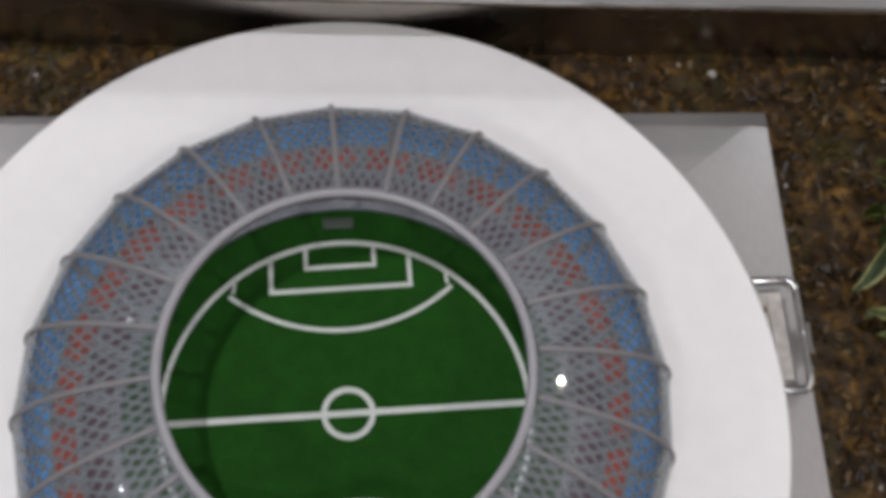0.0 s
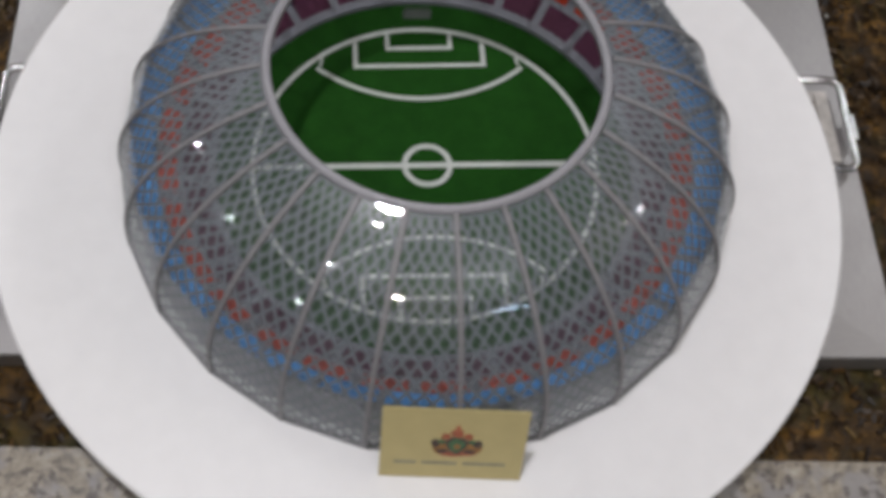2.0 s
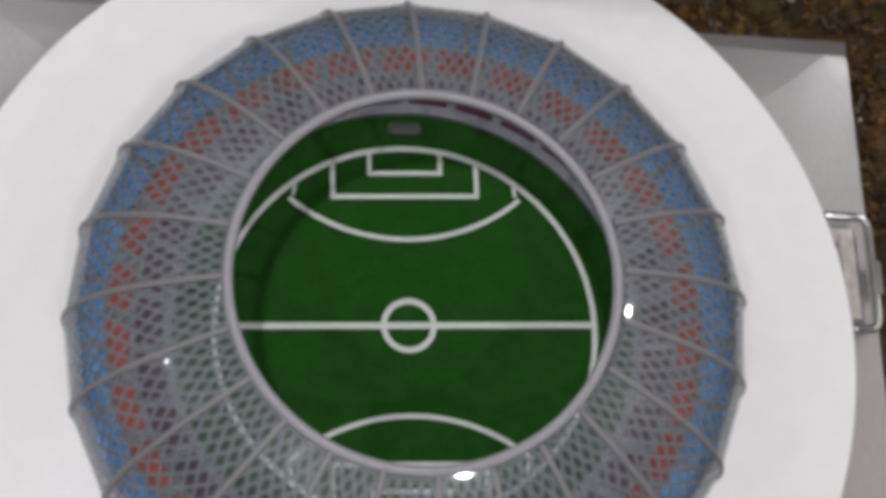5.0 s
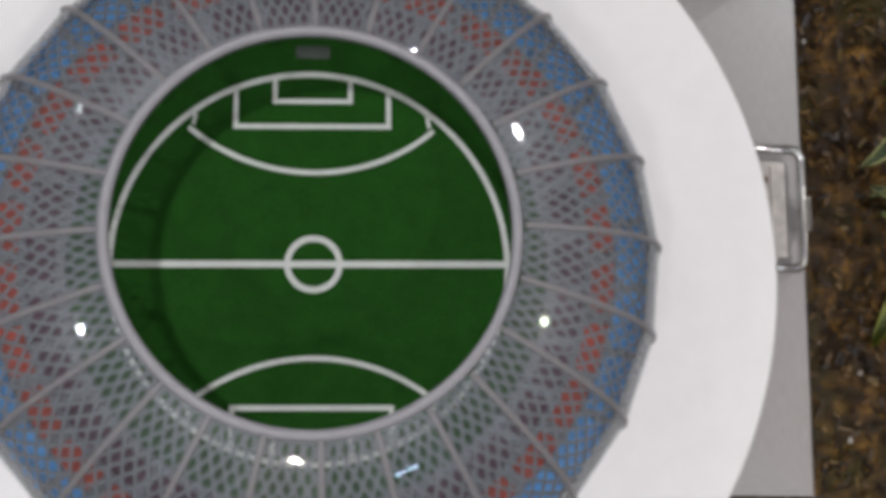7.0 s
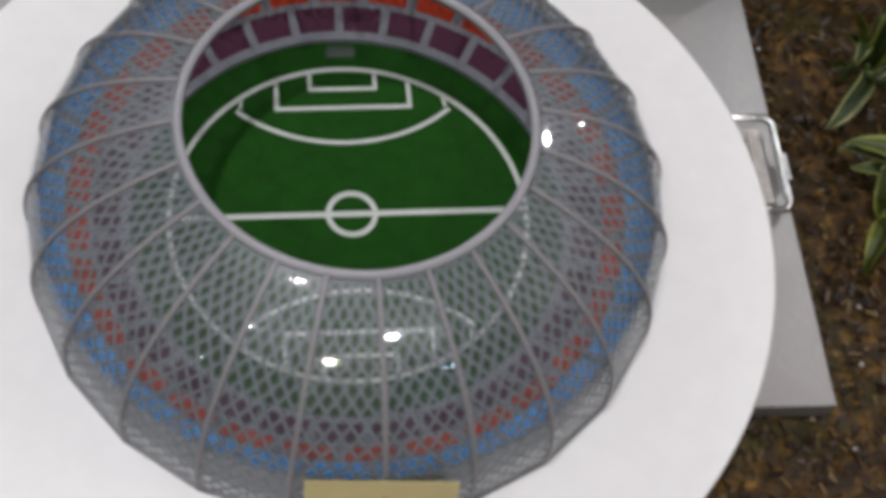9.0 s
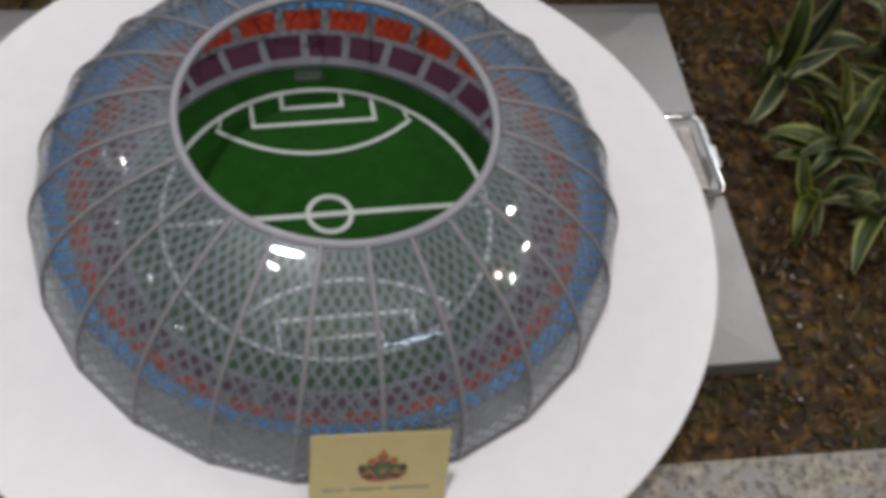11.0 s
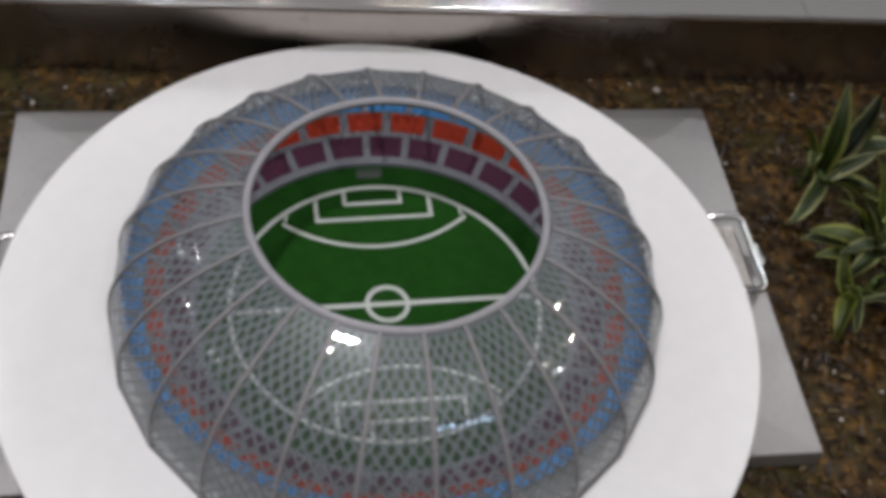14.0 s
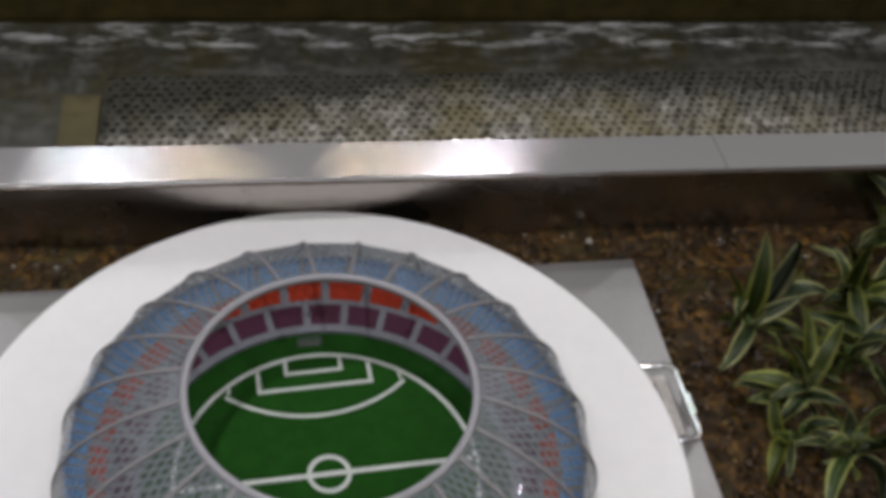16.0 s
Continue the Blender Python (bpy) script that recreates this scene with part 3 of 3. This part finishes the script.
def lid_sheet(corners):
    """One sloped sheet of the hipped lid, folded down at the rim; corners: rim a, rim b, crest b, crest a."""
    bm = bmesh.new()
    (ax, ay), (bx, by), (cx_, cy_), (dx, dy) = corners
    lip = 0.004 / max(HX, HY)
    rows = [[(ax * (1 - lip), ay * (1 - lip), 0.030), (bx * (1 - lip), by * (1 - lip), 0.030)], [(ax, ay, 0.030), (bx, by, 0.030)], [(ax, ay, 0.0600), (bx, by, 0.0600)],
            [(ax * 0.995, ay * 0.995, 0.0630), (bx * 0.995, by * 0.995, 0.0630)], [(dx, dy, 0.0815), (cx_, cy_, 0.0815)]]
    made = [[bm.verts.new(p) for p in row] for row in rows]
    for p, q in zip(made, made[1:]):
        bm.faces.new((p[0], p[1], q[1], q[0]))
    return bm


hatch = thing("hatch_box", BOX)
IX, IY = 0.20, 0.05
for mt, c in ((M_STEEL, ((-HX, -HY), (HX, -HY), (IX, -IY), (-IX, -IY))), (M_STEEL, ((HX, HY), (-HX, HY), (-IX, IY), (IX, IY))),
              (M_STEEL_B, ((HX, -HY), (HX, HY), (IX, IY), (IX, -IY))), (M_STEEL_B, ((-HX, HY), (-HX, -HY), (-IX, -IY), (-IX, IY)))):
    part("lid_sheet", lid_sheet(c), mt, hatch, "sloped brushed steel sheet")
part("lid_crest", slab([(-IX, -IY), (IX, -IY), (IX, IY), (-IX, IY)], 0.0790, 0.0815), M_STEEL, hatch)
part("plinth", box_bm(0, 0, 0.014, 2 * HX - 0.05, 2 * HY - 0.05, 0.044), M_FASCIA, hatch, "dark recessed steel plinth")
tagged(hatch, "low brushed stainless steel hatch box standing in mulch", "box")


def case_handle(side):
    h = thing("case_handle", BOX @ pose(side * 0.496, 0.003 if side > 0 else -0.008, 0, 0, 0, 0 if side > 0 else 180))
    pts, up = [], []
    half, reach, r = 0.072, 0.062, 0.014
    path = [(-0.03, -half)] + [(reach - r + r * math.sin(radians(a)), -half + r - r * math.cos(radians(a))) for a in range(0, 91, 15)]
    path += [(x, -y) for x, y in path[::-1]]
    for x, y in path:
        pts.append(Vector((x, y, 0.0815)))
        up.append(Vector((0, 0, 1)))
    part("bail", sweep(pts, round_section(0.0052, 10), up), M_CHROME, h, "bent bright steel bail", None, True)
    part("backing_plate", box_bm(0.004, 0, 0.0740, 0.080, 0.116, 0.003, 0.001), M_ZINC, h, "stained zinc backing plate")
    part("hinge_bar", box_bm(0.030, 0, 0.0770, 0.010, 0.104, 0.003, 0.001), M_ZINC, h)
    for y in (-0.03, 0.012, 0.035):
        bm = lathe([(0.0001, 0.0805), (0.0036, 0.0797), (0.0044, 0.077), (0.0001, 0.077)], 10)
        part("rivet", bm, M_RUST, h, "", pose(0.018, y, 0))
    part("keeper", box_bm(0.0680, -0.006, 0.079, 0.007, 0.042, 0.012, 0.0015), M_CHROME, h, "small bright keeper plate")
    return tagged(h, "folded steel case handle lying flat on the steel lid", "handle", "handles on the hatch box")


case_handle(1)
case_handle(-1)

# ---- the round white board ----
DISC = 0.5335
disc_c = (0.001, 0.010)
bm = lathe([(0.0, 0.0835), (DISC - 0.003, 0.0835), (DISC, 0.0862), (DISC, 0.0952), (DISC - 0.003, 0.0980), (0.0, 0.0980)], 144, False)
bmesh.ops.remove_doubles(bm, verts=bm.verts, dist=1e-5)
board = new("round_board", mesh_of("round_board", bm, M_WHITE))
board.matrix_basis = pose(*disc_c, 0)
tagged(board, "round white laminate board carrying the stadium model", "board")

# ---- the stadium model ----
PZ = 0.1
stadium = thing("stadium_model", pose(0, 0, 0))
tagged(stadium, "architectural stadium model with clear ribbed dome and green pitch", "model")

pitch = part("pitch", lathe([(0.0, 0.0982), (0.264, 0.0982), (0.264, PZ), (0.0, PZ)], 96, False), M_TURF, stadium, "dark green felt pitch")
L0, L1 = PZ - 0.0008, PZ + 0.0012


def strip(x0, y0, x1, y1, w):
    d = Vector((x1 - x0, y1 - y0)).normalized()
    n = Vector((-d.y, d.x)) * (w / 2)
    return slab([(x0 - n.x, y0 - n.y), (x1 - n.x, y1 - n.y), (x1 + n.x, y1 + n.y), (x0 + n.x, y0 + n.y)], L0, L1)


LINE_R = 0.2165
part("boundary_line", arc_band(0, 0, LINE_R, 0.0062, 0, 360, L0, L1, 120), M_LINE, pitch, "white circular boundary line")
part("centre_circle", arc_band(0.001, 0, 0.0285, 0.0066, 0, 360, L0, L1 + 0.0003, 60), M_LINE, pitch)
for x0, x1 in ((-0.2135, 0.2135),):
    part("halfway_line", strip(x0, 0, x1, 0, 0.0072), M_LINE, pitch)
for s in (1, -1):
    for hx, y0, lean, w in ((0.085, 0.1561, 0.0011, 0.0055), (0.042, 0.1853, 0.0006, 0.0052)):
        part("box_line", strip(-hx - w / 2, s * (y0 - lean), hx + w / 2, s * (y0 + lean), w), M_LINE, pitch)
        for sx in (-1, 1):
            part("box_line", strip(sx * hx, s * (y0 + sx * lean + w / 2), sx * hx, s * math.sqrt((LINE_R - 0.003) ** 2 - hx ** 2), w), M_LINE, pitch)
    part("penalty_arc", arc_band(0, s * 0.312, 0.209, 0.0055, s * 270 - 40.5, s * 270 + 40.5, L0, L1 - 0.0002, 48), M_LINE, pitch)
    for sx in (-1, 1):
        part("arc_tick", strip(sx * 0.131, s * 0.1565, sx * 0.129, s * 0.169, 0.004), M_LINE, pitch)


# goal with net at the far end
goal = part("goal", slab([(-0.019, 0.236), (0.019, 0.236), (0.019, 0.248), (-0.019, 0.248)], PZ, PZ + 0.0012), M_GOAL, stadium, "small grey goal with net")
for sx in (-1, 1):
    part("post", box_bm(sx * 0.018, 0.2365, PZ + 0.0075, 0.0018, 0.0018, 0.013), M_GOAL, goal)
part("crossbar", box_bm(0, 0.2365, PZ + 0.0147, 0.0378, 0.0018, 0.0014), M_GOAL, goal)
for i in range(9):
    part("net_cord", box_bm(-0.016 + 0.004 * i, 0.2475, PZ + 0.006, 0.0008, 0.0008, 0.0115), M_GOAL, goal)
for i in range(3):
    part("net_cord", box_bm(0, 0.2465 - 0.001 * i, PZ + 0.004 + 0.004 * i, 0.036, 0.0008, 0.0008), M_GOAL, goal)

# terraces: one turned body, coloured panels set proud on it
TIERS = [
    ("plum_panel", 0.2715, 0.1105, 0.2978, 0.1274, M_PURPLE, 0.0),
    ("orange_panel", 0.3050, 0.1315, 0.3245, 0.1508, M_ORANGE, 6.0),
    ("blue_panel", 0.3280, 0.1525, 0.3530, 0.1675, M_BLUE, 0.0),
    ("blue_rim_panel", 0.3545, 0.1690, 0.3520, 0.1805, M_BLUE, 0.0),
]
body = [(0.2610, PZ - 0.001), (0.2610, 0.1065), (0.2650, 0.1075)]
for _, r0, z0, r1, z1, _, _ in TIERS:
    body += [(r0 - (0.001 if r1 > r0 else 0.0), z0), (r1 + (0.001 if r1 > r0 else 0.0), z1)]
body += [(0.3555, 0.1815), (0.3580, 0.1700), (0.3580, 0.0985)]
stand = part("terrace", lathe(body, 120), M_STAND, stadium, "grey stepped terrace ring")
for nm, r0, z0, r1, z1, mt, off in TIERS:
    step, gap = 12.0, {"plum_panel": 0.0115, "orange_panel": 0.0140}.get(nm, 0.0090)
    bm = bmesh.new()
    d = Vector((r1 - r0, z1 - z0)).normalized()
    nrm = Vector((-d.y, d.x)) * 0.0016
    rows = []
    for k in range(5):
        f = -1 + 2 * k / 4
        row = []
        for r, z, up in ((r0, z0, 0), (r1, z1, 0), (r1, z1, 1), (r0, z0, 1)):
            a = f * (radians(step / 2) - gap / 2 / r)
            q = r + nrm.x * up
            row.append(bm.verts.new((q * math.cos(a), q * math.sin(a), z + nrm.y * up - 0.0004 * (1 - up))))
        rows.append(row)
    for p, q in zip(rows, rows[1:]):
        for k in range(4):
            bm.faces.new((p[k], q[k], q[(k + 1) % 4], p[(k + 1) % 4]))
    bm.faces.new(rows[0])
    bm.faces.new(rows[-1][::-1])
    me = mesh_of(nm, bm, mt)
    for i in range(30):
        hang(nm, me, stand, pose(0, 0, 0, 0, 0, step * i + off))

DOME = pose(0.003, 0, 0, 0, 0, 0.9)     # the dome sits a touch turned on the terrace
# dome: 24 flat-across gores between curved ribs
A, N_EXP, RING_R, RING_Z = 0.3760, 2.52, 0.1922, 0.3120
HGT = (RING_Z - 0.098) / (1 - (RING_R / A) ** N_EXP) ** (1 / N_EXP)


def dome_profile(n):
    """Points (r, z) from the foot to the ring, evenly spread."""
    fine = []
    zt = RING_Z - 0.098
    for i in range(401):
        z = zt * math.sin(0.5 * math.pi * i / 400)
        fine.append(Vector((A * (1 - (z / HGT) ** N_EXP) ** (1 / N_EXP), 0.098 + z)))
    acc = [0.0]
    for a, b in zip(fine, fine[1:]):
        acc.append(acc[-1] + (b - a).length)
    out, k = [], 0
    for i in range(n + 1):
        s = acc[-1] * i / n
        while k < 399 and acc[k + 1] < s:
            k += 1
        t = (s - acc[k]) / max(1e-9, acc[k + 1] - acc[k])
        out.append(fine[k].lerp(fine[k + 1], t))
    return out


PROF = dome_profile(48)
HALF = radians(7.5)


def gore_point(u, s, lift=0.0):
    """u 0..1 across the gore, s 0..1 up it."""
    f = min(47.999, max(0.0, s * 48))
    k = int(f)
    p = PROF[k].lerp(PROF[k + 1], f - k)
    d = (PROF[k + 1] - PROF[k]).normalized()
    r, z = p.x + d.y * lift, p.y - d.x * lift
    return Vector((r * math.cos(HALF), r * math.sin(HALF) * (2 * u - 1), z))


bm = bmesh.new()
grid = []
for i in range(33):
    s = i / 32
    grid.append([bm.verts.new(gore_point(u, s, l)) for l in (0.0, -0.0018) for u in ((0.0, 1.0) if l == 0.0 else (1.0, 0.0))])
for p, q in zip(grid, grid[1:]):
    for k in range(4):
        bm.faces.new((p[k], q[k], q[(k + 1) % 4], p[(k + 1) % 4]))
gore_me = mesh_of("glazing_panel", bm, M_ACRYLIC, False)
for poly in gore_me.polygons:
    poly.use_smooth = True
gore_me.set_sharp_from_angle(angle=radians(40))

# net of diagonal cords inside each gore
COLS, ROWS_N = 5.0, 12.5
bm = bmesh.new()
for way in (1, -1):
    c = -ROWS_N
    while c < ROWS_N + COLS:
        pts = []
        for i in range(0, 157):
            s = 0.004 + 0.992 * i / 156
            u = (c + way * s * ROWS_N) / COLS
            if 0.0 <= u <= 1.0:
                pts.append((u, s))
        if pts:
            pts = pts[::3] + ([pts[-1]] if (len(pts) - 1) % 3 else [])
        if len(pts) > 1:
            wide = 0.0021
            rows = []
            for i, (u, s) in enumerate(pts):
                a, b = pts[max(0, i - 1)], pts[min(len(pts) - 1, i + 1)]
                w3 = (gore_point(*b) - gore_point(*a)).normalized()
                up = (gore_point(u, s, 0.01) - gore_point(u, s)).normalized()
                sd = w3.cross(up).normalized() * wide * (0.75 + 0.25 * (1 - s))
                o, q = gore_point(u, s, -0.0022 - (0.0004 if way > 0 else 0)), gore_point(u, s, -0.0034 - (0.0004 if way > 0 else 0))
                rows.append([bm.verts.new(o + sd), bm.verts.new(o - sd), bm.verts.new(q - sd), bm.verts.new(q + sd)])
            for p, q in zip(rows, rows[1:]):
                for k in range(4):
                    bm.faces.new((p[k], q[k], q[(k + 1) % 4], p[(k + 1) % 4]))
        c += 1.0
net_me = mesh_of("cord_net", bm, M_NET)

rib_pts, rib_up = [], []
for i in range(49):
    d = (PROF[min(48, i + 1)] - PROF[max(0, i - 1)]).normalized()
    rib_pts.append(Vector((PROF[i].x, 0, PROF[i].y)))
    rib_up.append(Vector((d.y, 0, -d.x)))
w, h = 0.0030, 0.0016
rib_me = mesh_of("rib", sweep(rib_pts, [(-w, -h), (w, -h), (w, h * 0.3), (w * 0.55, h), (-w * 0.55, h), (-w, h * 0.3)], rib_up), M_RIB, False)

for i in range(24):
    pane = hang("glazing_panel", gore_me, stadium, DOME @ pose(0, 0, 0, 0, 0, 7.5 + 15 * i))
    hang("cord_net", net_me, pane, None, "pale diagonal cord net")
    hang("rib", rib_me, stadium, DOME @ pose(0, 0, 0, 0, 0, 15 * i))
R0, R1 = RING_R - 0.0090, RING_R + 0.0002
part("oculus_ring", lathe([(R0, RING_Z - 0.006), (R1, RING_Z - 0.006), (R1 + 0.0012, RING_Z - 0.001), (R1 - 0.001, RING_Z + 0.0032), (R1 - 0.005, RING_Z + 0.0048), (R0 + 0.004, RING_Z + 0.0048), (R0 + 0.0008, RING_Z + 0.003), (R0 - 0.0004, RING_Z)], 120), M_RING, stadium, "pale silver ring round the roof opening", None, True)
foot = lathe([(A + 0.0022, 0.0982), (A + 0.0022, 0.1012), (A - 0.003, 0.1012), (A - 0.003, 0.0982)], 24)
part("foot_rail", foot, M_RIB, stadium, "thin grey rail at the dome foot", DOME)

# ---- leaning card ----
top_l, top_r = Vector((-0.073, -0.3550, 0.199)), Vector((0.080, -0.3675, 0.203))
bot_l, bot_r = Vector((-0.0755, -0.3965, 0.0985)), Vector((0.0805, -0.4085, 0.0985))
cx = (bot_r - bot_l).normalized()
cy = ((top_l + top_r) / 2 - (bot_l + bot_r) / 2).normalized()
cz = cx.cross(cy).normalized()
cy = cz.cross(cx)
card_m = Matrix((cx, cy, cz)).transposed().to_4x4()
card_m.translation = (bot_l + bot_r) / 2 + Vector((0, 0, 0.0008))
card = thing("card", card_m)
tagged(card, "cream printed card with a crest leaning on the dome", "card")
CW, CH = 0.1545, 0.110
part("sheet", box_bm(0, CH / 2, 0, CW, CH, 0.0014, 0.0003), M_CARD, card)


def blot(name, cx_, cy_, rx, ry, mat, label="", seed=0, lift=0.0):
    n = 20
    pts = [(cx_ + rx * math.cos(2 * math.pi * i / n) * (1 + 0.14 * math.sin(3 * 2 * math.pi * i / n + seed)), cy_ + ry * math.sin(2 * math.pi * i / n) * (1 + 0.14 * math.cos(4 * 2 * math.pi * i / n + seed))) for i in range(n)]
    part(name, slab(pts, 0.0006, 0.0010 + lift), mat, card, label)


blot("crest_scroll", 0.003, 0.0405, 0.0205, 0.0042, M_CREST_RED, "faded red scroll", 1)
for sx in (-1, 1):
    blot("crest_flank", 0.0035 + sx * 0.0165, 0.0520, 0.0105, 0.0105, M_CREST_TAN, "tan crest flank", 2 + sx, 0.0001)
    blot("crest_mane", 0.0035 + sx * 0.0225, 0.0570, 0.0050, 0.0060, M_CREST_DARK, "dark crest flank mark", 1 + sx, 0.0002)
    blot("crest_foot", 0.0035 + sx * 0.0145, 0.0450, 0.0065, 0.0035, M_CREST_DARK, "", 3 + sx, 0.0002)
    blot("crest_plume", 0.0035 + sx * 0.0120, 0.0680, 0.0050, 0.0048, M_CREST_RED, "faded red plume", 4 + sx, 0.0002)
    blot("crest_leaf", 0.0035 + sx * 0.0160, 0.0600, 0.0040, 0.0035, M_CREST_GREEN, "", 5 + sx, 0.0003)
blot("crest_ring", 0.0035, 0.0555, 0.0118, 0.0135, M_CREST_DARK, "dark crest rim", 0, 0.0003)
blot("crest_crown", 0.0035, 0.0735, 0.0068, 0.0066, M_CREST_RED, "faded red crest top", 5, 0.0004)
blot("crest_crown_tip", 0.0035, 0.0805, 0.0026, 0.0055, M_CREST_RED, "", 3, 0.0005)
blot("crest_shield", 0.0035, 0.0548, 0.0088, 0.0102, M_CREST_GREEN, "green crest shield", 0, 0.0006)
blot("crest_boss", 0.0040, 0.0530, 0.0036, 0.0042, M_CREST_TAN, "", 2, 0.0007)
for x0, x1 in ((-0.062, -0.038), (-0.032, 0.006), (0.012, 0.058)):
    part("print_bar", slab([(x0, 0.0225), (x1, 0.0225), (x1, 0.0275), (x0, 0.0275)], 0.0006, 0.0010), M_INK, card)


# ---- striped plants ----
def leaf_bm(length, width, rise, droop, twist, seed):
    """A blade that rises, arches over and tapers to a point; folded along its midrib."""
    rnd = random.Random(seed)
    bm = bmesh.new()
    uvl = bm.loops.layers.uv.new("UVMap")
    n, rows = 14, []
    x, z, ang = 0.0, 0.0, radians(rise)
    wave, ph = rnd.uniform(0.0, 0.004), rnd.uniform(0, 6)
    for i in range(n + 1):
        t = i / n
        half = width / 2 * (math.sin(math.pi * min(1, 0.10 + 0.90 * t) ** 0.85) ** 0.8 if t < 1 else 0.0) + 0.0006
        tw = radians(twist) * t
        fold = 0.30 * half
        row = []
        for k in range(5):
            f = -1 + k / 2
            oy = f * half * math.cos(tw)
            oz = abs(f) * fold + f * half * math.sin(tw) + wave * math.sin(9 * t + ph + f)
            row.append((bm.verts.new((x - oz * math.sin(ang), oy, z + oz * math.cos(ang))), ((f + 1) / 2, t)))
        rows.append(row)
        x += length / n * math.cos(ang)
        z += length / n * math.sin(ang)
        ang -= radians(droop) / n * (0.5 + t)
    for a, b in zip(rows, rows[1:]):
        for k in range(4):
            f = bm.faces.new((a[k][0], a[k + 1][0], b[k + 1][0], b[k][0]))
            for loop, src in zip(f.loops, (a[k], a[k + 1], b[k + 1], b[k])):
                loop[uvl].uv = src[1]
    bmesh.ops.solidify(bm, geom=bm.faces[:], thickness=0.0006)
    return bm


LEAVES = []
for k in range(14):
    rnd = random.Random(100 + k)
    LEAVES.append(mesh_of("leaf", leaf_bm(0.11 + 0.008 * (k % 5), 0.025 + 0.002 * (k % 4), 35 + 3.5 * k, 70 + 9 * (k % 6), rnd.uniform(-25, 25), k), M_LEAF, True))


def rosette(x, y, rot, count, size, seed, own=()):
    """A clump of blades on three short stems; own: (yaw, mesh, size, tip, roll) of single blades."""
    rnd = random.Random(seed)
    p = thing("striped_plant", pose(x, y, SOIL_Z - 0.004))
    stems = [(0.0, 0.0, 0.060)] + [(rnd.uniform(0.012, 0.026) * math.cos(a), rnd.uniform(0.012, 0.026) * math.sin(a), rnd.uniform(0.045, 0.085)) for a in (rot * 0.1, rot * 0.1 + 2.3)]
    for sx, sy, tall in stems:
        part("stem", lathe([(0.0, 0.0), (0.006, 0.0), (0.005, tall * 0.4), (0.0035, tall), (0.0, tall + 0.003)], 8, False), M_STALK, p, "", pose(sx, sy, 0))
    for i in range(count):
        k = rnd.randrange(14)
        s = size * rnd.uniform(0.6, 1.1)
        sx, sy, tall = stems[i % 3]
        hang("leaf", LEAVES[k], p, pose(sx, sy, tall * rnd.uniform(0.25, 1.0), 0, rnd.uniform(-30, 22), rot + 137.5 * i + rnd.uniform(-35, 35)) @ pose(0, 0, 0, rnd.uniform(-35, 35)) @ Matrix.Diagonal((s, s * rnd.uniform(0.85, 1.25), s, 1)))
    for yaw, k, s, tip, roll in own:
        hang("leaf", LEAVES[k], p, pose(0, 0, 0.045, 0, tip, yaw) @ pose(0, 0, 0, roll) @ Matrix.Scale(s * 0.90, 4))
    return tagged(p, "low leafy plant with green leaves edged in cream yellow", "plant", "striped plants in the planter")


rosette(0.748, 0.230, 20, 9, 0.80, 11, ((73, 13, 1.45, -12, 0), (52, 8, 1.55, -6, 20), (128, 5, 0.85, -8, 10), (-136, 2, 1.35, 6, -25), (34, 4, 1.30, -4, 30), (4, 3, 1.50, 0, -10), (-26, 1, 1.0, 6, 15), (75, 10, 1.0, -6, 0), (20, 7, 0.95, -10, 35)))
rosette(0.785, 0.068, 75, 17, 0.95, 12, ((117, 4, 1.20, -4, 30), (174, 4, 1.10, 4, 15), (146, 8, 0.95, 0, 25), (-146, 5, 1.15, 8, -10), (46, 9, 1.20, -8, 0), (-74, 2, 0.95, 8, 0), (160, 1, 1.20, 8, -20)))
rosette(0.722, -0.008, 40, 3, 0.7, 21, ((-123, 5, 1.20, 14, 20), (-36, 0, 0.75, 4, 0), (-110, 2, 0.7, 18, 0)))
rosette(0.815, -0.050, 10, 13, 0.95, 14, ((-127, 3, 1.22, 10, 25), (-95, 5, 1.3, 12, -20), (170, 1, 1.0, 6, 10), (-30, 7, 1.2, 0, 0)))
rosette(0.965, 0.240, 130, 17, 1.05, 13, ((140, 8, 1.2, 0, 20), (-130, 3, 1.15, 6, -20), (-160, 6, 1.1, 0, 15)))
rosette(1.130, 0.415, 60, 12, 1.05, 15)
rosette(0.995, 0.050, 100, 18, 1.05, 16)
rosette(1.150, 0.190, 33, 18, 1.1, 17)
rosette(1.000, -0.130, 150, 12, 1.05, 18)
rosette(0.915, 0.140, 200, 16, 1.0, 20)
